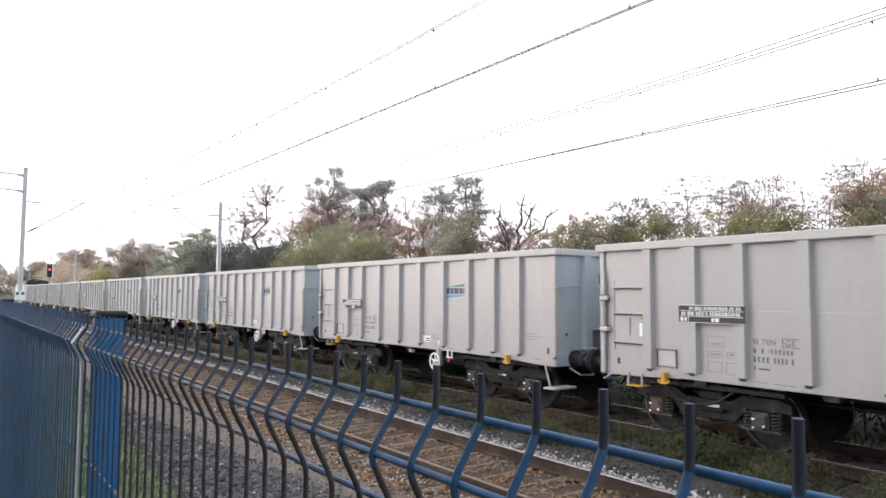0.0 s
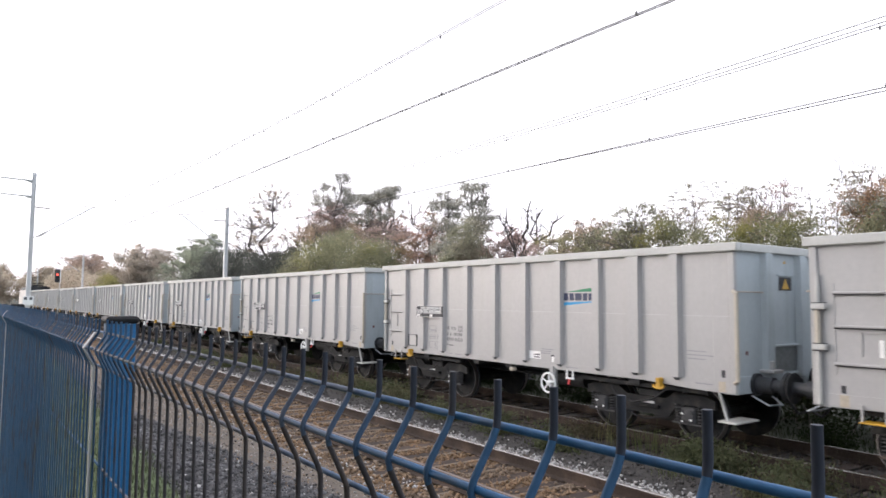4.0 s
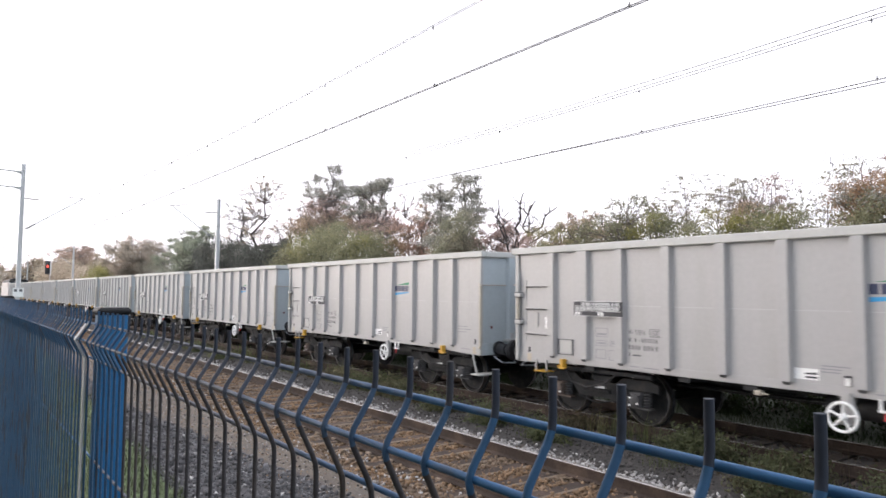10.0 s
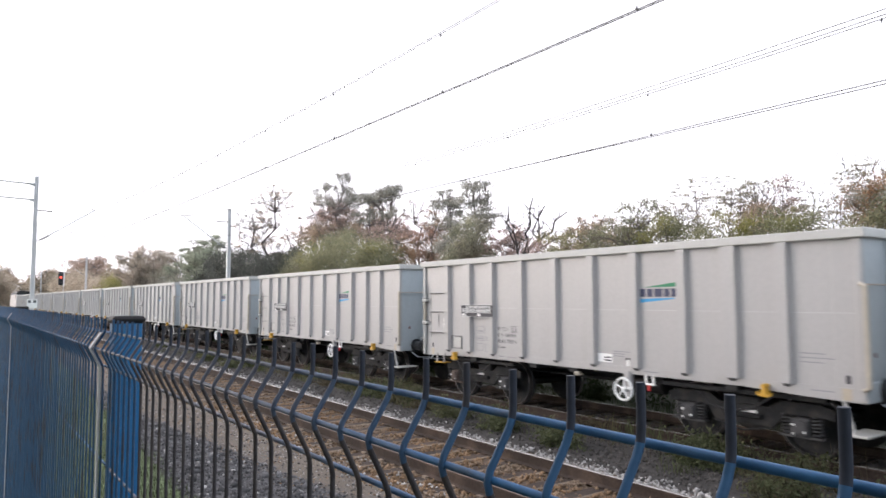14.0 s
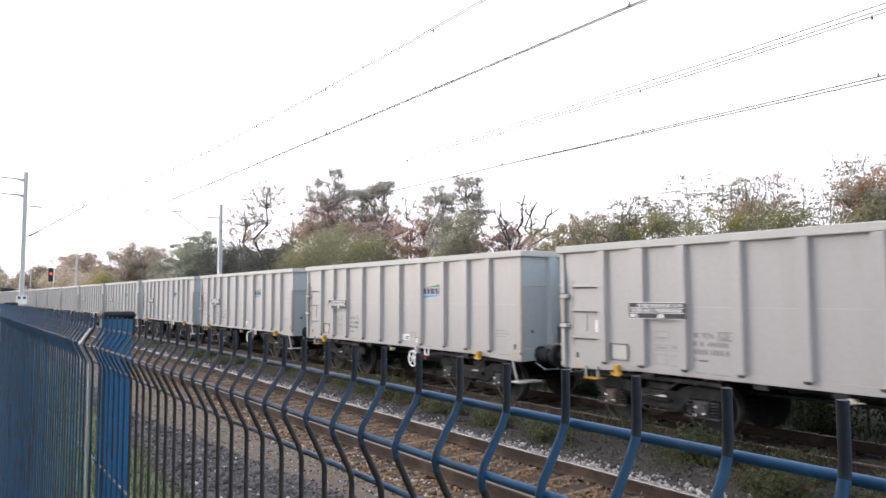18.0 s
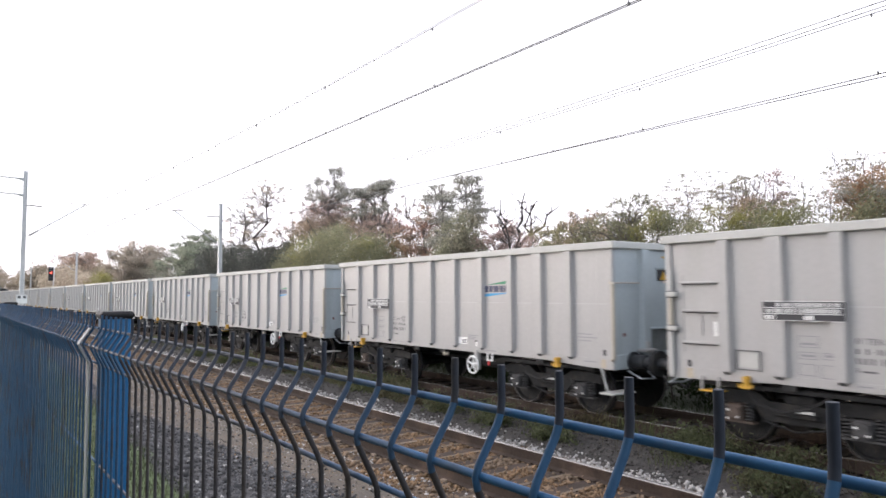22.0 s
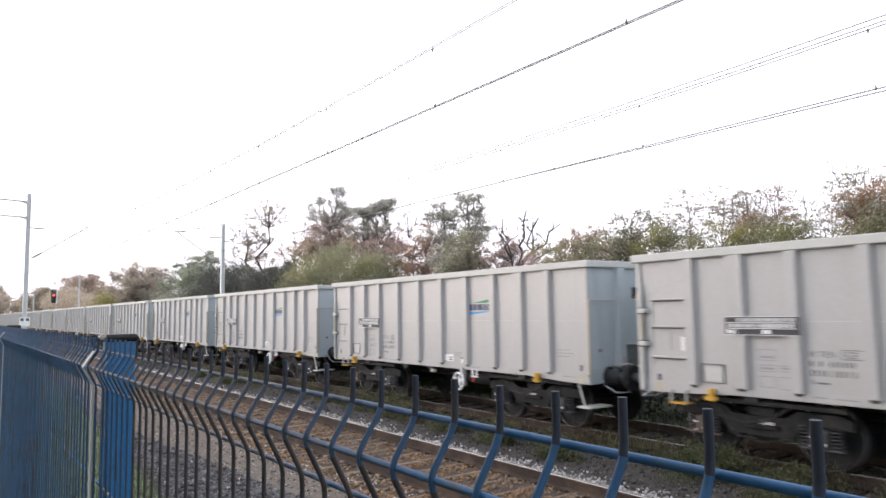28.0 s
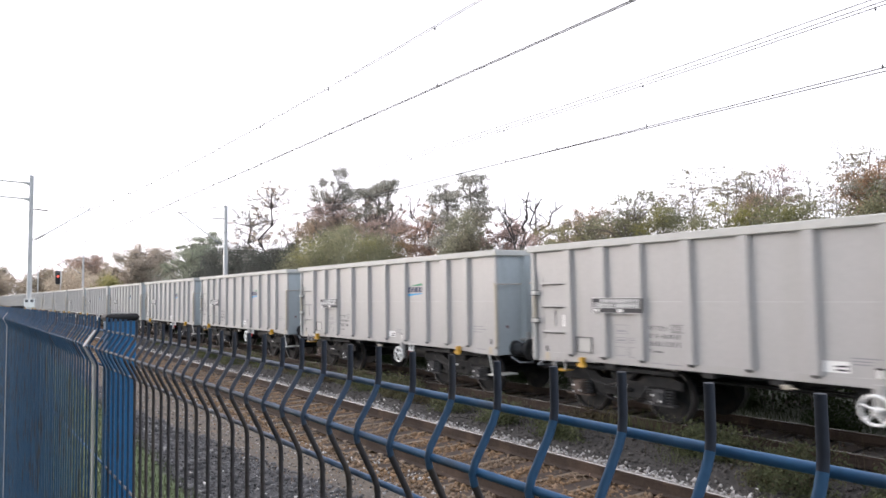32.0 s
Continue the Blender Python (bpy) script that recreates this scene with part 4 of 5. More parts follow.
        part("bearer_tag", box(B(), -1.245, -1.241, yb - 0.06, yb - 0.32, 0.60, 0.64), FIGURE, w, "white painted strip")
    for yb in (at(1.96), at(8.32)):
        bogie(w, yb)
    return w


FIRST, LAST = -9, 13


def front_of(run, n):
    return run - n * WAGON_PITCH


WAGONS = {}


def place_wagons():
    first = open_wagon()
    for n in range(FIRST, LAST + 1):
        m = pose(FAR_C, front_of(8.33, n) - HALF, 0)
        if n == FIRST:
            first.matrix_basis = m
            WAGONS[n] = first
        else:
            WAGONS[n] = copy_thing(first, m)
    tagged(WAGONS[0], "light grey ribbed open goods wagon with black load table")


place_wagons()


def electric_locomotive():
    o = thing("locomotive", "pale electric locomotive with a dull red band hauling the wagons", "locomotive")
    def shell(z0, z1, w_, l0, l1):
        bm = B()
        side = [(-l0, z0), (l0, z0), (l0 + 0.1, z0 + 0.5), (l1, z1), (-l1, z1), (-l0 - 0.1, z0 + 0.5)]
        return prism(bm, side, "x", -w_, w_)
    part("body", shell(1.05, 3.35, 1.48, 7.9, 7.5), CREAM, o, "pale locomotive body")
    part("red_band", box(B(), -1.487, 1.487, -7.6, -7.0, 1.2, 1.6), TAG_RED, o, "dull red band")
    for s in (-1, 1):
        part("white_nose", prism(B(), [(s * 8.02, 1.2), (s * 8.06, 1.5), (s * 7.72, 2.6), (s * 7.60, 2.6), (s * 7.85, 1.2)], "x", -1.3, 1.3), WHITE, o, "white front panel")
        part("windscreen", prism(B(), [(s * 7.74, 2.65), (s * 7.48, 3.45), (s * 7.40, 3.45), (s * 7.6, 2.65)], "x", -1.2, 1.2), GLASS, o, "dark windscreen")
        part("skirt", box(B(), -1.35, 1.35, s * 7.6, s * 7.95, 0.35, 1.05), DARK, o)
        b = new("bogie")
        b.parent, b.location = o, (0, s * 4.6, 0)
        part("bogie_frame", box(B(), -1.25, 1.25, -2.0, 2.0, 0.45, 0.95, 0.05), BOGIE, b)
        for y in (-1.4, 1.4):
            part("wheelset", lathe(lathe(B(), [(-0.9, 0.1), (0.9, 0.1)], (0, y, 0.6), 12), [(-0.82, 0.6), (-0.70, 0.62), (0.70, 0.62), (0.82, 0.6)], (0, y, 0.6), 24), BOGIE, b, "", True)
        for sx in (-1, 1):
            part("buffer", tube(B(), [(sx * 0.875, s * 7.9, 1.06), (sx * 0.875, s * 8.45, 1.06)], 0.2, 12), DARK, o)
            part("cab_window", box(B(), sx * 1.48, sx * 1.495, s * 6.9, s * 6.3, 2.6, 3.3), GLASS, o)
    part("roof", prism(B(), [(-1.46, 3.35), (1.46, 3.35), (1.3, 3.75), (0.9, 3.9), (-0.9, 3.9), (-1.3, 3.75)], "y", -7.4, 7.4), DARK, o, "dark equipment roof")
    for y, up in ((4.6, 5.42), (-4.6, 4.35)):
        bm = tube(B(), [(0, y - 0.8, 4.05), (0, y + 0.9, (4.05 + up) / 2), (0, y - 0.4, up)], 0.04, 6)
        tube(bm, [(-0.8, y - 0.4, up), (0.8, y - 0.4, up)], 0.04, 6)
        box(bm, -0.6, 0.6, y - 1, y + 0.5, 3.98, 4.1)
        part("pantograph", bm, DARK, o)
    return o


LOCO = electric_locomotive()
LOCO_AHEAD = -FIRST * WAGON_PITCH + 0.52 + 8.45
LOCO.matrix_basis = pose(FAR_C, 8.33 + LOCO_AHEAD, 0)

# ---- overhead line ----
MAST_Y = (-14.0, 42.0, 98.0, 154.0)
MAST_NEAR, MAST_FAR = 3.34, 13.65


def mast(x, y, h, s, beams=False):
    """A steel mast; s: the side its arm reaches to."""
    track_x = NEAR_C if s > 0 else FAR_C
    m = thing("catenary_mast", "grey steel overhead line mast with a diagonal arm", "catenary mast", "masts along the railway", at=(x, y, 0))
    bm = B()
    for a, b_ in ((-0.115, -0.085), (0.085, 0.115)):
        prism(bm, [(a, GROUND_Z - 0.3), (b_, GROUND_Z - 0.3), (b_ * 0.85, h), (a * 0.85, h)], "y", -0.11, 0.11)
    box(bm, -0.07, 0.07, -0.02, 0.02, GROUND_Z - 0.3, h)
    part("mast", bm, POLE, m)
    part("base", box(B(), -0.35, 0.35, -0.35, 0.35, GROUND_Z - 0.3, GROUND_Z + 0.15, 0.03), SLEEPER, m, "concrete footing")
    d = abs(track_x - x)
    arm = part("arm", tube(B(), [(s * 0.25, 0, 5.45), (s * (d - 0.1), 0, 7.22)], 0.035, 8), POLE, m, "diagonal steel arm")
    part("arm_tip", tube(B(), [(s * (d - 0.8), 0, 7.28), (s * (d + 0.1), 0, 7.26)], 0.018, 6), DARK, arm)
    ins = B()
    tube(ins, [(s * 0.12, 0, 5.42), (s * 0.3, 0, 5.48)], 0.02, 6)
    for k in range(5):
        q = 0.25 + k * 0.09
        tube(ins, [(s * q, 0, 5.45 + q * 0.6 - 0.14), (s * (q + 0.03), 0, 5.47 + q * 0.6 - 0.14)], 0.075, 10)
    part("insulator", ins, DARK, m)
    part("steady_arm", tube(B(), [(s * 0.1, 0.05, 7.05), (s * 0.8, 0.05, 7.02)], 0.032, 6), DARK, m)
    part("pull_off", tube(B(), [(s * (d * 0.45), 0, 6.0), (s * (d + 0.2), 0, 5.62)], 0.011, 6), POLE, m)
    if beams:
        for z in (8.42, 7.58):
            bm = tube(B(), [(-0.1, -0.12, z), (-7.6, -0.12, z + 0.25)], 0.024, 6)
            tube(bm, [(-0.1, 0.12, z), (-7.6, 0.12, z + 0.25)], 0.022, 6)
            for k in range(12):
                tube(bm, [(-0.2 - k * 0.6, -0.12, z + k * 0.02), (-0.5 - k * 0.6, 0.12, z + 0.01 + k * 0.02)], 0.012, 4)
            bm2 = prism(B(), [(-0.1, z - 0.12), (-0.1, z + 0.06), (-0.6, z + 0.05)], "y", -0.05, 0.05)
            part("cross_beam", bm, POLE, m, "twin-tube cross beam")
            part("beam_bracket", bm2, POLE, m)
        part("outer_leg", prism(B(), [(-7.75, GROUND_Z - 0.3), (-7.45, GROUND_Z - 0.3), (-7.5, 8.9), (-7.7, 8.9)], "y", -0.12, 0.12), POLE, m)
        sg = part("number_plate", box(B(), -0.24, 0.24, -0.17, -0.15, 1.88, 2.33), WHITE, m, "white plate with black bars")
        part("plate_bars", box(box(B(), -0.19, -0.05, -0.18, -0.168, 2.14, 2.28), 0.05, 0.19, -0.18, -0.168, 2.14, 2.28), INK, sg)
    return m


for y in MAST_Y[1:]:
    mast(MAST_NEAR + {42.0: 0.0, 98.0: 0.33, 154.0: 0.80}[y], y, 8.85 if y == 42.0 else 8.6, 1, y == 42.0)
    mast(MAST_FAR, y, 7.85, -1)
mast(MAST_NEAR, MAST_Y[0], 8.85, 1), mast(MAST_FAR, MAST_Y[0], 7.85, -1)


def overhead(cx, contact, low, drop_at, drop_step, carriers, contacts, thick):
    """One track's catenary: a sagging carrier pair, a pair of contact wires, droppers with clamps."""
    o = thing("overhead_line", "dark twin overhead wires with dropper clamps", "overhead line", "overhead lines", at=(cx, 0, 0))

    def carrier(y):
        lo = max(m for m in (-70.0, *MAST_Y) if m <= y + 1e-6)
        k = (y - lo - 28) / 28
        return low + (7.24 - low) * k * k

    ys = [-69.9 + 56 * k / 14 for k in range(0, 14 * 5)]
    for dx in carriers:
        part("carrier_wire", tube(B(), [(dx, y, carrier(y)) for y in ys if y < 209], thick * 0.85, 5), CABLE, o)
    for dx, stray in contacts:
        part("contact_wire", tube(B(), [(dx + stray, -14, contact), (dx, 12.5, contact), (dx, 60, contact), (dx, 209, contact)], thick, 5), CABLE, o)
    clamp = box(B(), -0.022, 0.022, -0.012, 0.012, -0.010, 0.010, 0.004)
    tube(clamp, [(0, 0, -0.035), (0, 0, 0.035)], 0.009, 6)
    clamp = finish("clamp", clamp, CABLE)
    y = drop_at - drop_step * 18
    while y < 100:
        z = carrier(y)
        share("clamp", clamp, o, (0, y, z - 0.03))
        share("clamp", clamp, o, (0, y - 0.05, contact + 0.02))
        part("dropper", tube(B(), [(0, y, z), (0, y - 0.05, contact)], 0.0014, 4), CABLE, o)
        y += drop_step
    share("clamp", clamp, o, (0.03, drop_at + 2.4, contact + 0.02))
    return o


overhead(NEAR_C, 5.57, 6.54, 8.85, 3.85, (-0.022, 0.022), ((-0.02, 0.0), (0.02, 0.0)), 0.0084)
overhead(FAR_C, 5.42, 6.22, 8.40, 4.15, (-0.29, -0.09, 0.05), ((0.0, 0.0), (0.015, 0.58)), 0.0104)


def signal(x, y, dz, side, label):
    s = thing("railway_signal", label, "railway signal", "railway signals", at=(x, y, 0))
    top = 6.9 + dz
    part("mast", tube(B(), [(side * 0.35, 0.2, GROUND_Z), (side * 0.35, 0.2, top)], 0.07, 8), POLE, s)
    part("head", box(B(), -0.40, 0.30, -0.12, 0.10, 4.6 + dz, 6.75 + dz, 0.1), BLACK, s, "tall black signal head")
    part("bracket", box(B(), side * 0.38 - 0.08, side * 0.38 + 0.08, -0.1, 0.1, 4.5 + dz, 6.7 + dz, 0.02), WHITE, s)
    for z, mat in ((6.3, BLACK), (5.85, SIGNAL_RED), (5.4, BLACK), (4.98, BLACK)):
        z += dz
        bm = tube(B(), [(-0.05, -0.13, z), (-0.05, -0.16, z)], 0.16, 14)
        lamp = part("lamp", bm, mat, s, "lit red lamp" if mat is SIGNAL_RED else "unlit lamp")
        part("hood", prism(B(), [(-0.25, z + 0.06), (-0.05, z + 0.21), (0.15, z + 0.06), (0.12, z + 0.06), (-0.05, z + 0.18), (-0.22, z + 0.06)], "y", -0.12, -0.4), BLACK, lamp)
    return s


signal(13.75, 124, 0.0, 1, "black colour-light signal showing red on a thin mast")
post = signal(4.03, 112, -0.35, -1, "black colour-light signal showing red on a banded post")
for k in range(5):
    part("band", tube(B(), [(-0.35, 0.2, 0.3 + 0.7 * k), (-0.35, 0.2, 0.65 + 0.7 * k)], 0.085, 8), WHITE if k % 2 else BLACK, post, "painted band")

# ---- loose stones, one mesh for each kind ----


def stones(name, label, mat, count, place, size, seed):
    rng = np.random.default_rng(seed)
    ico = np.array([(0, 0, 1), (0.9, 0, 0.2), (0.25, 0.85, 0.15), (-0.75, 0.5, 0.1), (-0.7, -0.55, 0.2), (0.3, -0.85, 0.1), (0, 0, -0.7)], float)
    tri = np.array([(0, i, i % 5 + 1) for i in range(1, 6)] + [(6, i % 5 + 1, i) for i in range(1, 6)])
    pos = place(rng, count)
    sc = rng.uniform(*size, count)[:, None, None] * rng.uniform(0.65, 1.3, (count, 7, 3)) * rng.uniform(0.6, 1.25, (count, 1, 3))
    v = ico[None] * sc
    a, b_ = rng.uniform(0, math.tau, count), rng.uniform(-0.9, 0.9, count)
    ca, sa, cb, sb = np.cos(a), np.sin(a), np.cos(b_), np.sin(b_)
    x, y, z = v[..., 0], v[..., 1], v[..., 2]
    y, z = y * cb[:, None] - z * sb[:, None], y * sb[:, None] + z * cb[:, None]
    x, y = x * ca[:, None] - y * sa[:, None], x * sa[:, None] + y * ca[:, None]
    v = np.stack((x, y, z), -1) + pos[:, None, :]
    f = tri[None] + 7 * np.arange(count)[:, None, None]
    ob = new(name, raw_mesh(name, v.reshape(-1, 3), f.reshape(-1, 3), mat))
    return tagged(ob, label, "ballast", kind="stuff")


def along(rng, n, far=45.0):
    """More of them near the camera."""
    return np.where(rng.random(n) < 0.88, 1.0 + (far - 1.0) * rng.random(n) ** 1.7, 1.0 - 13.0 * rng.random(n) ** 2.4)


def bed_place(cx, dz):
    def place(rng, n):
        x, y = rng.uniform(-1.6, 0.95, n), along(rng, n)
        # most of the sleepers' tops stay clear
        near_sleeper = np.abs((y - 0.25 + 0.3) % 0.6 - 0.3) < 0.13
        z = np.where(np.abs(x) < 1.3, -0.198, -0.198 - (np.abs(x) - 1.3) * 0.1) + dz + rng.uniform(-0.02, 0.025, n)
        z = np.where(near_sleeper & (np.abs(x) < 1.2) & (rng.random(n) < 0.75), -0.30, z)
        return np.stack((cx + x, y, z), 1)
    return place


def turf_edge(y):
    return 2.05 + 0.053 * np.clip(y, 0, 30)


def cinder_edge(y):
    return np.maximum(4.85 - 0.09 * np.clip(y, 5, 30), turf_edge(y) + 0.3)


stones("ballast", "rust-stained ballast stones between the rails", STONE_RUST, 34000, bed_place(NEAR_C, 0.0), (0.022, 0.045), 1)
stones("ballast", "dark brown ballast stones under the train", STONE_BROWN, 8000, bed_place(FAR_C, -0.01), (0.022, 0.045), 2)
stones("ballast", "pale grey ballast stones on the shoulder between the tracks", STONE, 29000,
       lambda r, n: np.stack((NEAR_C + 0.84 + np.abs(r.normal(0, 0.32, n)), along(r, n), np.full(n, -0.195) + r.uniform(-0.03, 0.02, n)), 1), (0.018, 0.042), 3)
stones("ballast", "pale ballast stones along the near shoulder", STONE, 2400,
       lambda r, n: np.stack((NEAR_C - 0.95 - np.abs(r.normal(0, 0.35, n)), along(r, n), np.full(n, -0.20) + r.uniform(-0.03, 0.02, n)), 1), (0.016, 0.038), 4)
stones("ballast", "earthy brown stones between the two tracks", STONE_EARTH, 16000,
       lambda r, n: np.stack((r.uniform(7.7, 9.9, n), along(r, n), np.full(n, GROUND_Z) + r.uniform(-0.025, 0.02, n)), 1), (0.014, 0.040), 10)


def cinders(r, n):
    y = along(r, n, 36)
    a = turf_edge(y) - 0.05
    return np.stack((a + (cinder_edge(y) - a) * r.random(n) ** 1.1, y, np.full(n, GROUND_Z) + r.uniform(-0.012, 0.012, n)), 1)


stones("gravel", "dark cinder gravel beside the turf", STONE_DARK, 22000, cinders, (0.014, 0.040), 5)
stones("gravel", "scattered pale stones on the cinders", STONE, 420, cinders, (0.014, 0.05), 7)
stones("gravel", "coarse dark clinker lumps among the cinders", STONE_DARK, 1300, cinders, (0.035, 0.075), 20)
stones("gravel", "small pale pebbles on the sandy strip", STONE, 6500,
       lambda r, n: np.stack((5.2 - 1.7 * r.random(n), along(r, n, 40), np.full(n, GROUND_Z) + r.uniform(-0.008, 0.004, n)), 1), (0.005, 0.019), 8)
stones("gravel", "scattered tan stones on the sandy strip", STONE_RUST, 5000,
       lambda r, n: np.stack((5.2 - 1.6 * r.random(n), along(r, n, 40), np.full(n, GROUND_Z) + r.uniform(-0.012, 0.002, n)), 1), (0.008, 0.026), 6)
stones("gravel", "earthy clods strewn over the sandy strip", STONE_EARTH, 6000,
       lambda r, n: np.stack((5.2 - 1.9 * r.random(n), along(r, n, 40), np.full(n, GROUND_Z) + r.uniform(-0.012, 0.004, n)), 1), (0.008, 0.030), 9)


# ---- blades of grass ----


def blades(name, label, mat, count, place, height, width, lean, seed, category="grass"):
    rng = np.random.default_rng(seed)
    p = place(rng, count)
    h, a = rng.uniform(*height, count), rng.uniform(0, math.tau, count)
    w, ln = width * rng.uniform(0.6, 1.4, count), lean * rng.uniform(0.2, 1.3, count)
    d, s = np.stack((np.cos(a), np.sin(a), 0 * a), 1), np.stack((-np.sin(a), np.cos(a), 0 * a), 1)
    up = np.array((0, 0, 1.0))
    mid = p + d * (ln * h * 0.35)[:, None] + up * (h * 0.6)[:, None]
    top = p + d * (ln * h)[:, None] + up * h[:, None]
    v = np.stack((p - s * w[:, None], p + s * w[:, None], mid + s * w[:, None] * 0.8, mid - s * w[:, None] * 0.8, top + s * w[:, None] * 0.15, top - s * w[:, None] * 0.15), 1)
    f = np.array([(0, 1, 2, 3), (3, 2, 4, 5)])[None] + 6 * np.arange(count)[:, None, None]
    ob = new(name, raw_mesh(name, v.reshape(-1, 3), f.reshape(-1, 4), mat))
    return tagged(ob, label, category, kind="stuff")


def strip(x0, x1, y0, y1, z):
    return lambda r, n: np.stack((r.uniform(x0, x1, n), y0 + (y1 - y0) * r.random(n) ** 1.5, np.full(n, z)), 1)


def clumps(x0, x1, y0, y1, z, k, spread, seed):
    c = np.random.default_rng(seed)
    cx, cy = c.uniform(x0, x1, k), y0 + (y1 - y0) * c.random(k) ** 1.3
    def place(r, n):
        i = r.integers(0, k, n)
        return np.stack((cx[i] + r.normal(0, spread, n), cy[i] + r.normal(0, spread * 1.4, n), np.full(n, z)), 1)
    return place


# ---- trees and bushes ----


class Wood:
    """Collects tapered limbs."""

    def __init__(self, seed, thin):
        self.r, self.v, self.f, self.thin = random.Random(seed), [], [], thin

    def limb(self, a, b, ra, rb):
        d = (b - a).normalized()
        s = d.orthogonal().normalized()
        t = d.cross(s)
        i = len(self.v)
        for p, rr in ((a, ra), (b, rb)):
            for k in range(5):
                self.v.append(p + max(rr, self.thin) * (math.cos(k * math.tau / 5) * s + math.sin(k * math.tau / 5) * t))
        self.f += [(i + k, i + (k + 1) % 5, i + 5 + (k + 1) % 5, i + 5 + k) for k in range(5)]

    def bough(self, a, b, ra, rb, bend, steps=4):
        """A crooked limb from a to b, one closed tube; returns its points."""
        pts = [a]
        for k in range(1, steps + 1):
            s = k / steps
            p = a.lerp(b, s)
            if k < steps:
                w = math.sin(s * math.pi) * bend * (b - a).length
                p = p + Vector((self.r.gauss(0, w), self.r.gauss(0, w), self.r.gauss(-0.3 * w, w)))
            pts.append(p)
        side, i = None, len(self.v)
        for k, p in enumerate(pts):
            d = (pts[min(k + 1, steps)] - pts[max(k - 1, 0)]).normalized()
            side = d.orthogonal().normalized() if side is None else (side - d * side.dot(d)).normalized()
            up, rr = d.cross(side), max(ra + (rb - ra) * k / steps, self.thin)
            self.v += [p + rr * (math.cos(j * math.tau / 5) * side + math.sin(j * math.tau / 5) * up) for j in range(5)]
        for k in range(steps):
            o = i + 5 * k
            self.f += [(o + j, o + (j + 1) % 5, o + 5 + (j + 1) % 5, o + 5 + j) for j in range(5)]
        return pts

    def mesh(self, name, mat):
        return raw_mesh(name, np.array([tuple(p) for p in self.v]), self.f, mat)


def leaf_quads(places, size, seed):
    rng = np.random.default_rng(seed)
    p = np.asarray(places)
    n = len(p)
    a, b_ = rng.normal(0, 1, (n, 3)), rng.normal(0, 1, (n, 3))
    a /= np.linalg.norm(a, axis=1, keepdims=True)
    b_ -= a * (a * b_).sum(1, keepdims=True)
    b_ /= np.linalg.norm(b_, axis=1, keepdims=True)
    s = size * rng.uniform(0.48, 1.1, n)[:, None]
    v = np.stack((p - a * s, p + b_ * s * 0.45, p + a * s, p - b_ * s * 0.45), 1)
    return v.reshape(-1, 3), np.arange(4 * n).reshape(-1, 4)


def clump(rng, centre, r, flat, n):
    """Leaf places in a ragged, flattened clump."""
    d = rng.normal(0, 1, (n, 3))
    d /= np.linalg.norm(d, axis=1, keepdims=True)
    return np.array(centre) + d * (r * rng.random((n, 1)) ** 0.5 * rng.uniform(0.75, 1.85, (n, 1))) * np.array((1, 1, flat))


def tree(label, x, y, lobes, seed, stems=1, trunk=0.12, lean=0.0, fork=0.35, bare_twigs=0, size=0.065, thin=0.0003, twig=1.0, bark=None):
    """lobes: parts of the crown (along, height, half width, half height, clumps, clump radius, leaves in a clump, flatness, leaf);
    stems: trunks; fork: how low the boughs leave the trunk; bare_twigs: leafless twigs that stick out of the crown."""
    t = thing("tree", label, "tree", "trees behind the railway", at=(x, y, GROUND_Z - 0.05))
    rng = np.random.default_rng(seed)
    wood = Wood(seed, thin * math.hypot(x, y))
    axes = []
    for k in range(stems):
        off = (k - (stems - 1) / 2) * 0.5
        goal = lobes[k % len(lobes)]
        end = Vector((rng.normal(0, 0.2), goal[0] + off, goal[1] + goal[3] * 0.55))
        stem = Wood(seed + k, thin * math.hypot(x, y))
        axes.append(stem.bough(Vector((0, off + lean * 0.2, 0)), end, trunk, trunk * 0.22, 0.035, 8))
        new("trunk", stem.mesh("trunk", bark or BARK)).parent = t
    crowns = {}
    for along, zc, rw, rz, n, cr, leaves, flat, mat in lobes:
        for k in range(n):
            d = rng.normal(0, 1, 3)
            d = d / np.linalg.norm(d) * rng.random() ** 0.42
            c = Vector((d[0] * rw, along + d[1] * rw, zc + d[2] * rz))
            axis = min(axes, key=lambda q: min((p - c).length for p in q[4:]))
            low = [p for p in axis if p.z < c.z - (c - Vector((0, axis[-1].y, c.z))).length * fork] or axis[2:3]
            root = low[-1]
            reach = (c - root).length
            rr = min(trunk * 0.34, 0.006 + 0.009 * reach) * twig
            pts = wood.bough(root, c, rr, rr * 0.35, 0.08)
            for _ in range(3):
                q = c + Vector(rng.normal(0, cr * 0.6, 3))
                wood.limb(pts[-2].lerp(c, rng.random()), q, rr * 0.4, rr * 0.2)
            if leaves:
                crowns.setdefault(mat.name, (mat, []))[1].append(clump(rng, c, cr * rng.uniform(0.6, 1.35), flat * rng.uniform(0.8, 1.3), int(leaves * rng.uniform(0.5, 1.4))))
        for _ in range(bare_twigs):
            d = rng.normal(0, 1, 3)
            d /= np.linalg.norm(d)
            a = Vector((d[0] * rw * 0.7, along + d[1] * rw * 0.7, zc + abs(d[2]) * rz * 0.6))
            b_ = a + Vector((d[0] * 0.4, d[1] * 0.4, 0.25 + 0.5 * abs(d[2])))
            wood.bough(a, b_, 0.012, 0.006, 0.12, 3)
    br = new("branchwork", wood.mesh("branchwork", BARK))
    br.parent = t
    tagged(br, kind="stuff")
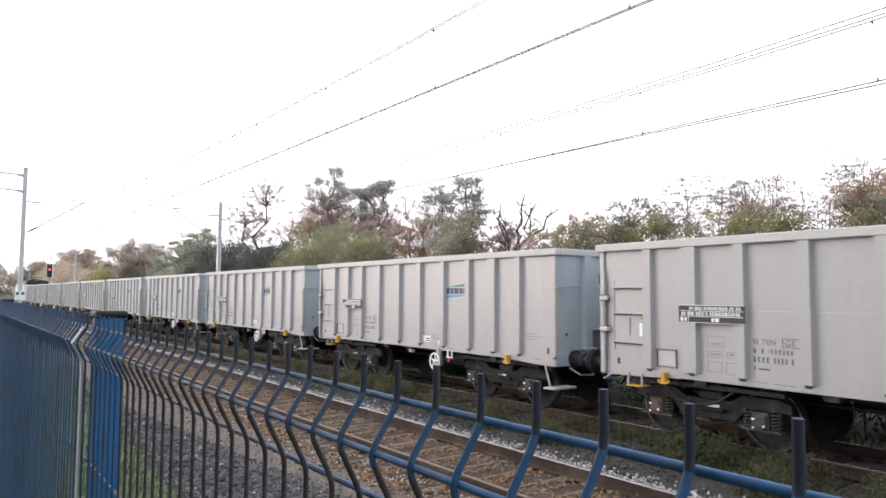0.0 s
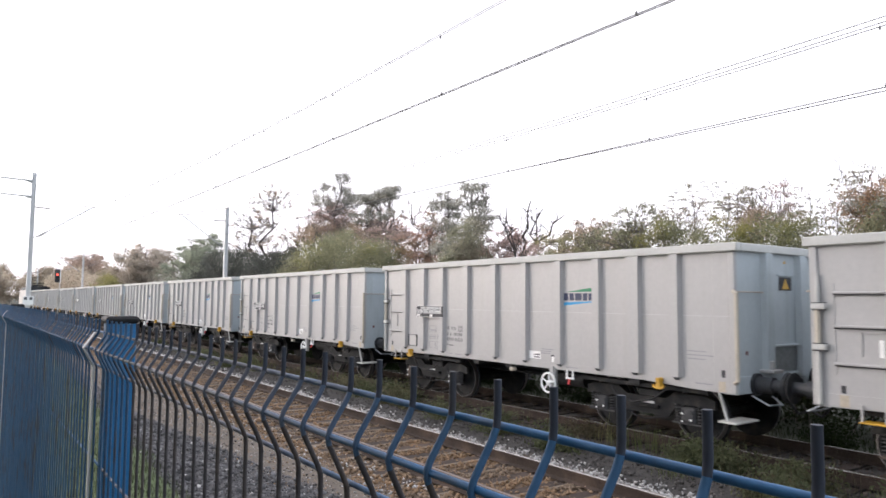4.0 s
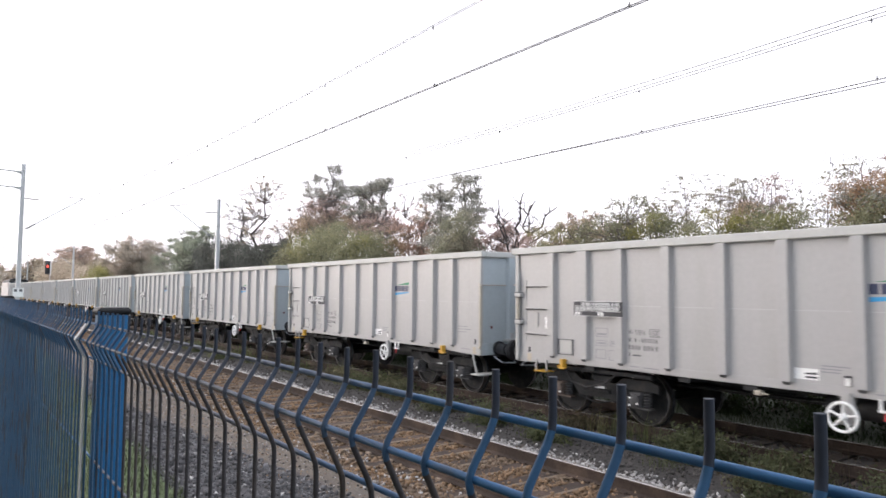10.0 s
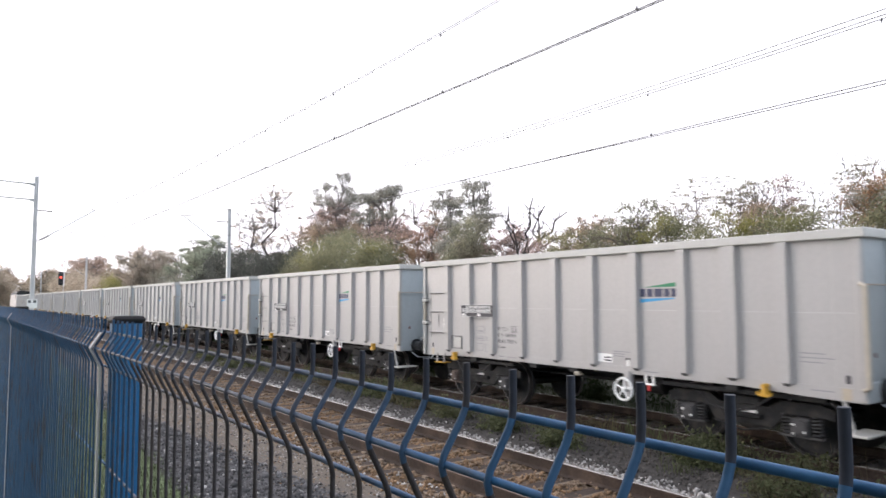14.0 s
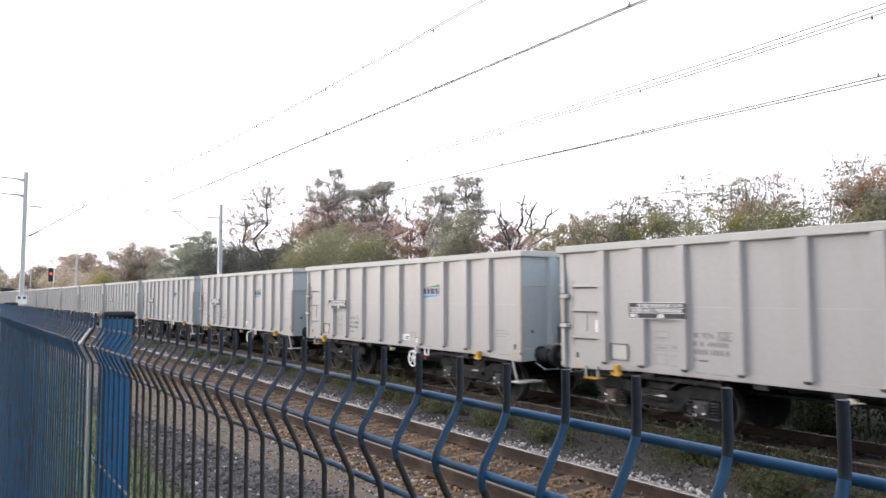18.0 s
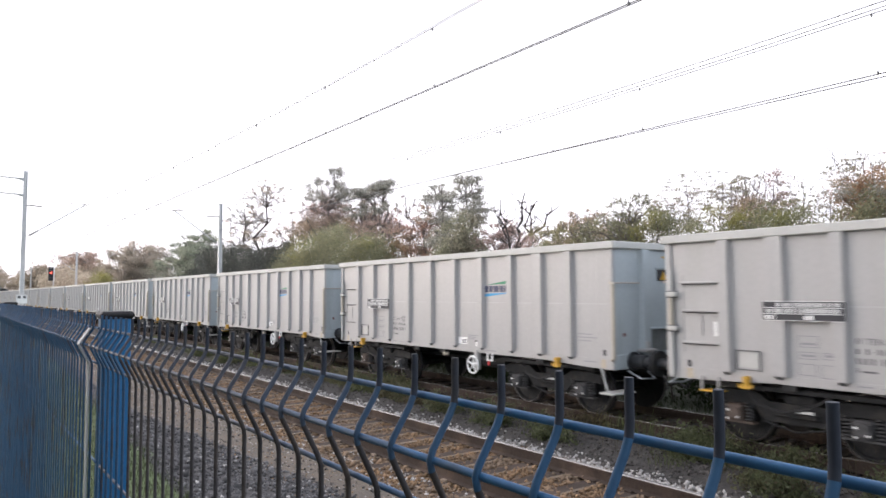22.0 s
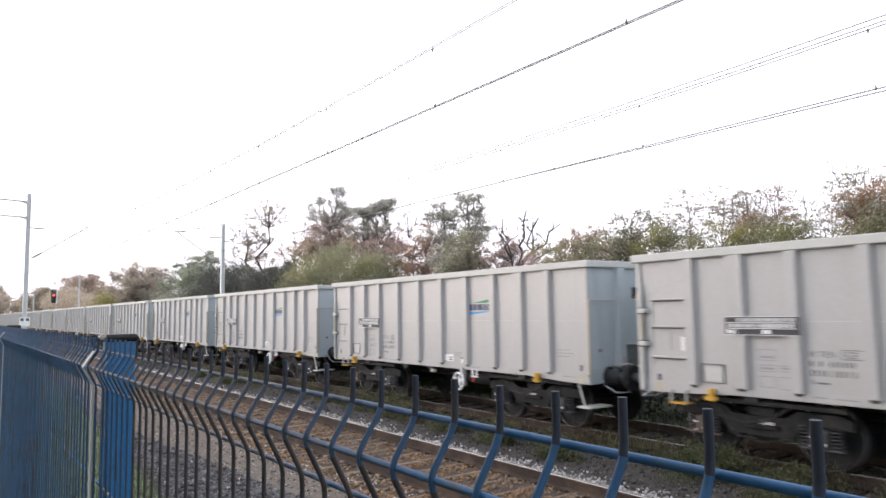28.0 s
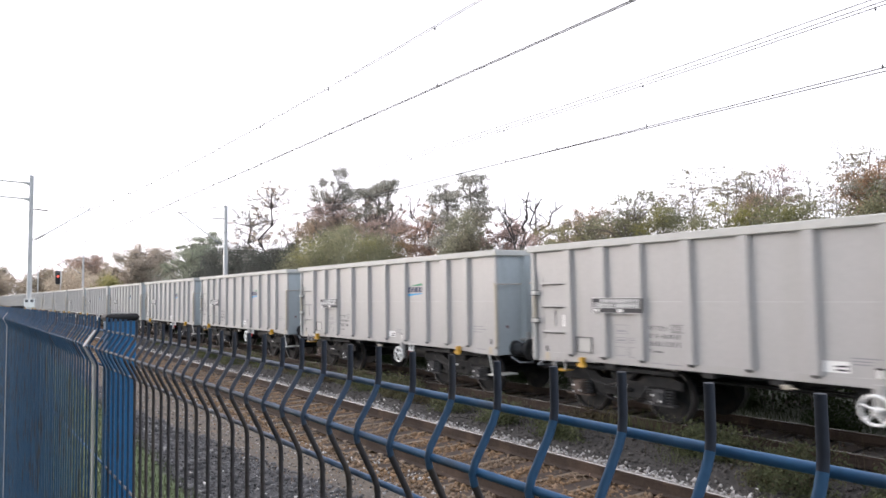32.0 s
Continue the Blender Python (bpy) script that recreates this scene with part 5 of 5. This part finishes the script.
    for k, (mat, q) in enumerate(crowns.values()):
        crown = new("crown", raw_mesh("crown", *leaf_quads(np.concatenate(q), size, seed + 1 + k), mat))
        crown.parent = t
        tagged(crown, kind="stuff")
    return t


def bush(label, x, y, height, width, length, leaf, clumps_, leaves, seed, size=0.07, r=0.5, second=None):
    """A mound of leafy clumps on thin stems, rounded towards its ends."""
    b_ = thing("bush", label, "bush", "bushes behind the railway", at=(x, y, GROUND_Z - 0.05))
    rng = np.random.default_rng(seed)
    w = Wood(seed, 0.006)
    q, q2 = [], []
    for k in range(clumps_):
        u, s = rng.uniform(-1, 1), rng.uniform(-1, 1)
        roof = height * (1 - 0.40 * abs(u) ** 3.2) * (1 - 0.25 * s * s)
        z = roof * (1 - 0.75 * rng.random() ** 1.6) - r * 0.5
        c = Vector((s * width / 2, u * length / 2, max(z, 0.25)))
        if k % 2 == 0:
            w.bough(Vector((c.x * 0.7, c.y + rng.normal(0, 0.25), 0)), c, 0.03, 0.008, 0.05, 3)
        (q2 if second and rng.random() < 0.25 else q).append(clump(rng, c, r * rng.uniform(0.6, 1.3), 0.75, int(leaves * rng.uniform(0.6, 1.3))))
    st = new("stem", raw_mesh("stem", np.array([tuple(p) for p in w.v]), w.f, BARK))
    st.parent = b_
    tagged(st, kind="stuff")
    for mat, pl in ((leaf, q), (second, q2)):
        if pl:
            pl = np.concatenate(pl)
            pl[:, 2] = np.maximum(pl[:, 2], 0.05)
            lv = new("foliage", raw_mesh("foliage", *leaf_quads(pl, size, seed + 1), mat))
            lv.parent = b_
            tagged(lv, kind="stuff")
    return b_


# ---- grass and weeds ----
def turf(r, n):
    y = np.where(r.random(n) < 0.8, 2.0 + 24.0 * r.random(n) ** 1.4, 2.0 - 12.0 * r.random(n) ** 1.9)
    return np.stack((-0.9 + (0.95 + turf_edge(y)) * r.random(n), y, np.full(n, GROUND_Z)), 1)


blades("grass", "short worn turf beside the fence", GRASS, 60000, turf, (0.03, 0.10), 0.004, 0.7, 11)
blades("grass", "grass tufts growing between the two tracks", WEED, 1500, clumps(8.45, 9.75, 1.0, 42.0, GROUND_Z, 34, 0.12, 3), (0.06, 0.22), 0.004, 0.8, 12)
blades("grass", "tall wispy grass tufts beside the far rail", TUFT, 700, clumps(8.8, 9.7, 3.0, 26.0, GROUND_Z, 13, 0.12, 9), (0.18, 0.52), 0.004, 0.55, 13)
blades("weeds", "dry upright weed stalks between the tracks", STALK, 700, clumps(8.7, 9.8, 2.0, 30.0, GROUND_Z, 80, 0.2, 5), (0.25, 0.6), 0.003, 0.25, 14, "weeds")
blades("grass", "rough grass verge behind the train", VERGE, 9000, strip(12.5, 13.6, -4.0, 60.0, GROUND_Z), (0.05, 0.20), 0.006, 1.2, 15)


def weed_patch(label, mat, x0, x1, y0, y1, plants, seed, tall):
    """Low leafy plants in uneven clumps, one mesh."""
    rng = np.random.default_rng(seed)
    root = clumps(x0, x1, y0, y1, GROUND_Z, max(6, plants // 75), 0.17, seed)(rng, plants)
    h = rng.uniform(0.06, tall, plants) * rng.uniform(0.5, 1, plants)
    n = 26
    f = rng.random((plants, n)) ** 0.7
    p = root[:, None, :] + np.stack((rng.normal(0, 0.075, (plants, n)), rng.normal(0, 0.075, (plants, n)), f * h[:, None]), 2)
    ob = new("weeds", raw_mesh("weeds", *leaf_quads(p.reshape(-1, 3), 0.038, seed), mat))
    return tagged(ob, label, "weeds", kind="stuff")


weed_patch("low leafy green weeds between the two tracks", WEED, 8.45, 9.75, 2.0, 16.0, 1050, 16, 0.56)
weed_patch("low leafy weeds further along the tracks", WEED, 8.4, 9.7, 14.0, 45.0, 900, 17, 0.50)
weed_patch("yellowing weeds in the ballast", STALK, 8.5, 9.8, 3.0, 30.0, 240, 18, 0.34)
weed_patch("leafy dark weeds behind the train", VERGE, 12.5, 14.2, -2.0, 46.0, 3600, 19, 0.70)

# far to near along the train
tree("distant russet tree with an open round crown", 22.0, 157, [(0, 9.2, 4.9, 2.6, 46, 1.1, 520, 0.7, LEAF_HAZED), (0.5, 6.2, 5.2, 2.2, 26, 1.3, 560, 0.7, LEAF_TAN)], 21, trunk=0.28, size=0.10)
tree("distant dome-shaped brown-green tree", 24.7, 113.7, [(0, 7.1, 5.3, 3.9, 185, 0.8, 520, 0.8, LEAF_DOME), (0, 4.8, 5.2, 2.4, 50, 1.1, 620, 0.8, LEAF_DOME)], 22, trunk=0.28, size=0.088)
tree("distant dark green leafy tree with a ragged crown", 22.0, 76.0, [(-0.8, 7.5, 2.7, 2.1, 70, 0.5, 420, 0.5, LEAF_DEEP), (2.5, 6.2, 3.4, 1.8, 64, 0.5, 440, 0.55, LEAF_DEEP), (-3.5, 6.0, 3.2, 1.7, 54, 0.5, 420, 0.55, LEAF_DEEP), (0, 4.6, 5.0, 1.6, 40, 0.9, 620, 0.7, LEAF_DEEP)], 23, trunk=0.2, size=0.07, bare_twigs=6, twig=0.7)
tree("tall sparse tree with two dark stems", 22.0, 58.4, [(-1.9, 10.6, 2.1, 1.9, 70, 0.25, 60, 0.4, LEAF_BROWN), (2.6, 9.3, 2.5, 1.8, 70, 0.25, 60, 0.4, LEAF_DARK), (-0.6, 7.9, 3.4, 1.5, 54, 0.30, 80, 0.4, LEAF_BROWN), (0.4, 5.8, 3.6, 1.3, 34, 0.55, 300, 0.6, LEAF_DARK)], 24, stems=2, fork=0.12, trunk=0.19, bare_twigs=8, size=0.048, twig=0.5, thin=0.00024, bark=BARK_DARK)
tree("slim half-bare autumn tree", 22.0, 50.4, [(0, 7.6, 1.3, 1.4, 16, 0.34, 55, 0.45, LEAF_BROWN), (0, 6.0, 1.6, 1.0, 12, 0.4, 90, 0.6, LEAF_BROWN)], 25, trunk=0.09, bare_twigs=10)
tree("tall autumn tree with brown leaves and mistletoe clumps", 24.0, 48.0, [(-1.6, 11.75, 0.8, 0.35, 7, 0.34, 260, 0.8, LEAF_DARK), (0.2, 11.2, 1.9, 0.5, 11, 0.34, 220, 0.8, LEAF_DARK), (-0.6, 10.2, 2.1, 0.8, 34, 0.46, 330, 0.6, LEAF_DARK), (0.3, 8.9, 2.2, 1.2, 56, 0.48, 270, 0.6, LEAF_PLUM), (2.2, 7.7, 2.6, 1.1, 46, 0.52, 270, 0.6, LEAF_BROWN), (-1.2, 7.4, 2.6, 1.1, 44, 0.52, 330, 0.6, LEAF_BROWN)], 26, trunk=0.14, bare_twigs=4, twig=0.5, size=0.052)
tree("tall tree with a flat dense dark crown on thin stems", 24.5, 42.4, [(0.6, 9.7, 1.2, 0.45, 24, 0.36, 330, 0.5, LEAF_DARK), (-1.6, 9.95, 1.2, 0.45, 24, 0.36, 330, 0.5, LEAF_DARK), (1.2, 8.6, 1.3, 0.6, 14, 0.30, 220, 0.5, LEAF_DARK), (-1.8, 8.4, 1.2, 0.6, 12, 0.30, 220, 0.5, LEAF_DARK), (-0.2, 7.0, 2.2, 0.9, 30, 0.42, 200, 0.6, LEAF_PLUM)], 27, stems=3, trunk=0.12, bare_twigs=2, fork=0.7, twig=0.4, size=0.052)
tree("broad thin-leaved brown tree behind the others", 26.5, 46.0, [(0.5, 8.4, 2.6, 1.5, 80, 0.40, 120, 0.55, LEAF_BROWN), (-2.5, 7.6, 2.4, 1.3, 60, 0.42, 120, 0.55, LEAF_PLUM)], 35, trunk=0.12, size=0.052, twig=0.5)
tree("slender russet tree with a bare tapering top", 23.0, 35.0, [(0.2, 7.9, 0.9, 0.9, 16, 0.24, 14, 0.5, LEAF_RED), (0, 6.6, 1.5, 0.8, 22, 0.34, 90, 0.6, LEAF_RED), (0.2, 5.5, 1.9, 0.8, 24, 0.42, 190, 0.65, LEAF_RUST)], 28, trunk=0.12, bare_twigs=12)
tree("thin russet tree with bare twigs", 23.2, 33.4, [(-0.3, 7.2, 1.0, 0.9, 15, 0.30, 60, 0.5, LEAF_BROWN), (0, 6.2, 1.3, 0.8, 16, 0.36, 120, 0.6, LEAF_RED), (0, 5.0, 1.6, 0.8, 16, 0.42, 170, 0.65, LEAF_RED)], 36, trunk=0.09, bare_twigs=8)
tree("dark green tree with a layered crown and gaps", 23.0, 30.6, [(1.3, 8.0, 1.1, 0.9, 30, 0.36, 200, 0.42, LEAF_DARK), (-1.3, 8.25, 1.0, 0.8, 27, 0.36, 200, 0.45, LEAF_DARK), (-2.1, 7.0, 0.9, 0.8, 22, 0.36, 230, 0.45, LEAF_DARK), (0.9, 6.7, 1.3, 0.9, 26, 0.36, 200, 0.45, LEAF_DARK), (0.0, 5.4, 1.6, 1.0, 34, 0.40, 290, 0.55, LEAF_DARK)], 29, stems=2, trunk=0.13, bare_twigs=2, twig=0.45, size=0.052)
tree("grey-green tree with a rounded crown", 22.0, 28.4, [(0, 5.7, 1.2, 1.1, 46, 0.36, 190, 0.8, LEAF_SAGE), (0.2, 4.6, 1.6, 1.0, 30, 0.42, 200, 0.8, LEAF_SAGE)], 38, trunk=0.1)
tree("low plum-brown shrub-like tree", 23.0, 26.7, [(0, 5.6, 1.0, 0.8, 26, 0.30, 100, 0.6, LEAF_PLUM), (0, 4.7, 1.3, 0.8, 24, 0.36, 140, 0.7, LEAF_PLUM)], 30, trunk=0.08, bare_twigs=5)


def bare_tree(label, x, y, seed, boughs):
    """Leafless: thick crooked boughs that fan out and fork; boughs: (along, height, reach over the ground, thickness)."""
    t = thing("tree", label, "tree", "trees behind the railway", at=(x, y, GROUND_Z - 0.05))
    w, rng = Wood(seed, 0.008), random.Random(seed)
    stem = Wood(seed, 0.008)
    crotch = stem.bough(Vector((0, 0.5, 0)), Vector((0, 0.35, 3.9)), 0.16, 0.11, 0.02, 3)[-1]
    new("trunk", stem.mesh("trunk", BARK_DARK)).parent = t
    for along, z, out, r in boughs:
        r *= 0.85
        pts = w.bough(crotch, Vector((out, along, z)), r, r * 0.38, 0.05, 6)
        for k in range(2, 6):
            for _ in range(3):
                q = pts[k] + Vector((rng.gauss(0, 0.3), rng.gauss(0, 0.42) + along * 0.10, rng.uniform(0.15, 0.75)))
                tw = w.bough(pts[k], q, r * 0.32, r * 0.16, 0.12, 3)
                w.limb(tw[1], tw[1] + Vector((rng.gauss(0, 0.2), rng.gauss(0, 0.25), rng.uniform(0.1, 0.4))), r * 0.2, r * 0.1)
    br = new("branchwork", w.mesh("branchwork", BARK_DARK))
    br.parent = t
    tagged(br, kind="stuff")
    return t


bare_tree("bare branching tree without leaves", 22.0, 24.3, 31, [(1.5, 7.2, 0.3, 0.075), (0.8, 6.6, -0.3, 0.07), (-0.4, 7.3, 0.2, 0.09), (-1.5, 6.6, -0.2, 0.085), (-2.6, 6.4, 0.2, 0.085), (-3.2, 5.5, -0.1, 0.08), (-0.9, 6.9, 0.5, 0.07)])
SPRAY = ((14.9, 5.9, 0.9), (14.0, 6.75, 1.0), (13.0, 6.65, 0.9), (12.3, 6.3, 0.8), (10.3, 5.9, 0.9), (9.5, 5.6, 0.8))
for k, (y, h, w_) in enumerate(SPRAY):
    tree("spindly young tree with scattered sprays of leaflets", 20.4 + 0.3 * (k % 3), y, [(0, h - 0.7, w_, 0.8, 56, 0.14, 28, 0.24, LEAF_SPRAY), (0.1, h - 1.8, w_ * 1.15, 0.8, 52, 0.16, 32, 0.28, LEAF_SPRAY)], 40 + k, trunk=0.045, size=0.034, thin=0.00012, twig=0.3)
tree("low leafy tree with olive sprays", 20.8, 20.4, [(0, 4.9, 1.1, 0.7, 42, 0.25, 60, 0.45, LEAF_OLIVE), (0.3, 4.3, 1.5, 0.7, 40, 0.28, 80, 0.5, LEAF_PLUM)], 49, trunk=0.07, size=0.045, thin=0.0003, bare_twigs=4)
tree("leafy young tree with layered green sprays", 20.0, 16.2, [(-0.3, 5.3, 1.3, 0.75, 52, 0.24, 60, 0.4, LEAF_GREEN), (0.4, 4.5, 1.6, 0.8, 50, 0.28, 85, 0.5, LEAF_GREEN)], 47, trunk=0.07, size=0.045, thin=0.0003, bare_twigs=4)
tree("low brown-green leafy tree", 20.4, 18.4, [(0, 5.2, 1.1, 0.7, 44, 0.24, 60, 0.45, LEAF_BROWN), (0.3, 4.5, 1.4, 0.8, 40, 0.28, 80, 0.5, LEAF_OLIVE)], 48, trunk=0.07, size=0.045, thin=0.0003, bare_twigs=4)
tree("young tree with brown leaves and airy top", 20.5, 11.7, [(0.1, 5.7, 0.7, 0.6, 26, 0.20, 26, 0.35, LEAF_SPRAY), (0, 5.0, 0.8, 0.6, 46, 0.24, 95, 0.6, LEAF_BROWN)], 51, trunk=0.05, size=0.042, thin=0.0002)
tree("dark twiggy young tree", 20.6, 10.9, [(0, 5.5, 0.75, 0.75, 34, 0.20, 34, 0.4, LEAF_PLUM), (0, 4.7, 0.7, 0.6, 18, 0.22, 40, 0.5, LEAF_SPRAY)], 52, trunk=0.05, size=0.042, thin=0.00016, bare_twigs=10, twig=0.4)
tree("tall bare twiggy tree", 20.9, 8.7, [(0.1, 5.8, 0.95, 0.8, 50, 0.17, 34, 0.3, LEAF_SPRAY), (-1.6, 6.2, 1.2, 0.85, 44, 0.17, 34, 0.3, LEAF_PLUM)], 53, trunk=0.05, size=0.040, thin=0.00016, bare_twigs=10, stems=2, twig=0.35)
tree("low dense tree with red-brown leaves", 20.0, 8.1, [(-0.1, 5.15, 0.9, 0.75, 64, 0.27, 135, 0.7, LEAF_RUST), (-1.5, 5.15, 1.2, 0.85, 60, 0.28, 135, 0.7, LEAF_RUST), (0, 4.1, 1.2, 0.7, 30, 0.3, 120, 0.7, LEAF_GREEN)], 50, trunk=0.08, size=0.045)
tree("low tree with red-brown leaves", 20.0, 4.2, [(0, 5.0, 1.4, 0.9, 40, 0.3, 110, 0.7, LEAF_RUST)], 54, trunk=0.08, size=0.05)

bush("large leafy green bush", 20.0, 39.5, 7.1, 3.4, 14.0, LEAF_GREEN, 190, 480, 60, 0.066, 0.75, LEAF_LIME)
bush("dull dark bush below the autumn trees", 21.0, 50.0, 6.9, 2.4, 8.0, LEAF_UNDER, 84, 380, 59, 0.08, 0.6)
bush("ragged bush with russet leaves", 21.6, 34.2, 5.7, 2.0, 6.2, LEAF_RUST, 66, 300, 62, 0.065, 0.48, LEAF_RED)
bush("dull brown-green leafy bush", 20.8, 27.9, 5.0, 2.4, 7.0, LEAF_SAGE, 70, 330, 63, 0.065, 0.5, LEAF_BROWN)
bush("dark bush overgrown with ivy", 21.5, 23.6, 5.2, 1.6, 1.6, LEAF_DARK, 14, 300, 64, 0.05, 0.36)
bush("low shrubs with plum-brown leaves", 21.0, 21.4, 5.4, 1.8, 5.0, LEAF_PLUM, 50, 220, 58, 0.05, 0.36, LEAF_OLIVE)
bush("olive green hedge shrubs", 19.8, 17.8, 5.6, 2.0, 5.6, LEAF_GREEN, 90, 300, 65, 0.05, 0.38, LEAF_BROWN)
bush("green hedge shrubs with yellow tips", 19.5, 13.6, 5.5, 2.0, 6.2, LEAF_GREEN, 84, 300, 66, 0.05, 0.38, LEAF_LIME)
bush("yellow-green leafy hedge shrubs", 19.3, 10.7, 5.35, 1.8, 3.4, LEAF_LIME, 60, 300, 61, 0.05, 0.36, LEAF_GREEN)
bush("row of dark green hedge shrubs", 19.3, 8.2, 5.5, 2.0, 5.6, LEAF_GREEN, 64, 300, 67, 0.05, 0.38, LEAF_DARK)
bush("tall olive shrubs between young trees", 20.6, 15.2, 5.7, 1.6, 3.0, LEAF_OLIVE, 46, 230, 57, 0.045, 0.34, LEAF_GREEN)
bush("row of olive hedge shrubs", 19.2, 3.0, 4.8, 2.4, 6.5, LEAF_OLIVE, 40, 300, 68, 0.07, 0.5)
bush("low brambles added along the verge, coloured for shade", 14.4, 22.0, 1.9, 2.0, 58.0, VERGE, 640, 240, 56, 0.06, 0.5)
bush("brown-green thicket behind the trees", 26.0, 40.0, 5.2, 2.6, 30.0, LEAF_DARK, 190, 300, 55, 0.07, 0.7, LEAF_BROWN)
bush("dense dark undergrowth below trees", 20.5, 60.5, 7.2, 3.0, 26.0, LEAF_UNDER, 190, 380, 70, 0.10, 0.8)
bush("yellowing low bush beyond the mast", 18.5, 110.0, 6.1, 3.0, 12.0, LEAF_LIME, 40, 380, 74, 0.14, 0.9)
bush("olive thicket beyond the mast", 21.0, 86.0, 5.0, 4.0, 22.0, LEAF_DARK, 70, 380, 71, 0.13, 0.9)
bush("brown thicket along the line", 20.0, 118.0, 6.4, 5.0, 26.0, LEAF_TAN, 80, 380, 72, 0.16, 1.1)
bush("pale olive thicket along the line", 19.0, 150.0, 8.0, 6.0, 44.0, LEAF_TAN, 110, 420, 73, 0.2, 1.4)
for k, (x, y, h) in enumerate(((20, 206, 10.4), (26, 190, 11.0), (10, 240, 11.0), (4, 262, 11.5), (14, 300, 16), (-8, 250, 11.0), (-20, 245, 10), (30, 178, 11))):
    tree("distant autumn tree paled for haze", x, y, [(0, h * 0.62, 4.2, h * 0.36, 44, 1.5, 300, 0.75, LEAF_TAN)], 80 + k, trunk=0.25, size=0.24)
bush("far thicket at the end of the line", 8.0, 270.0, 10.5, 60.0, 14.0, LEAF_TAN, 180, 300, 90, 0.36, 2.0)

# ---- the train's run: the leading end of the wagon that stands beside the camera at the start ----
RUN = [
    (0, 8.33), (0.5, 9.12), (1, 9.95), (1.5, 10.89), (2, 11.88), (2.5, 12.83), (3, 13.81), (3.5, 14.86),
    (5.5, 19.55), (6, 20.84), (6.5, 22.24), (7, 23.68), (7.5, 25.12), (8, 26.61), (8.5, 28.14), (9, 29.72),
    (9.5, 31.35), (10, 33.02), (10.5, 34.76), (11, 36.55), (11.5, 38.37), (12, 40.24), (12.5, 42.11), (13, 44.01),
    (13.5, 46.03), (14, 48.04), (14.5, 50.10), (16.5, 58.75), (17, 61.01), (17.5, 63.28), (18, 65.58), (18.5, 68.00),
    (19, 70.46), (19.5, 72.87), (20, 75.31), (20.5, 77.91), (21, 80.53), (21.5, 83.11), (22, 85.71), (22.5, 88.36),
    (23, 91.04), (23.5, 93.76), (24, 96.64), (24.5, 99.44), (25, 102.28), (25.5, 105.17), (27.5, 117.05), (28, 120.09),
    (28.5, 123.11), (29, 126.16), (29.5, 129.22), (30, 132.31), (30.5, 135.56), (31, 138.84), (31.5, 142.03), (32, 145.25),
]


def run_at(t):
    """Between the keyed times, by a smooth curve through four of them."""
    i = max(k for k, (a, _) in enumerate(RUN) if a <= t + 1e-6)
    i = min(i, len(RUN) - 2)
    (a, p), (b_, q) = RUN[i], RUN[i + 1]
    (a0, p0), (b1, q1) = RUN[max(i - 1, 0)], RUN[min(i + 2, len(RUN) - 1)]
    ma, mb = (q - p0) / (b_ - a0), (q1 - p) / (b1 - a)
    s, h = (t - a) / (b_ - a), b_ - a
    return (2 * s**3 - 3 * s**2 + 1) * p + (s**3 - 2 * s**2 + s) * h * ma + (-2 * s**3 + 3 * s**2) * q + (s**3 - s**2) * h * mb


def motions():
    times = [k * 0.25 for k in range(129)]
    for n, w in WAGONS.items():
        walk(w, [(t, pose(FAR_C, front_of(run_at(t), n) - HALF, 0)) for t in times])
        if n >= -2:
            steps = [(k * 0.1, -math.degrees((run_at(k * 0.1) - 8.33) / 0.46)) for k in range(321)]
            for b_ in w.children:
                for ws in b_.children:
                    if ws.name.startswith("wheelset"):
                        x, y, z = ws.location
                        walk(ws, [(t, pose(x, y, z, a)) for t, a in steps])
    walk(LOCO, [(t, pose(FAR_C, run_at(t) + LOCO_AHEAD, 0)) for t in times])


motions()
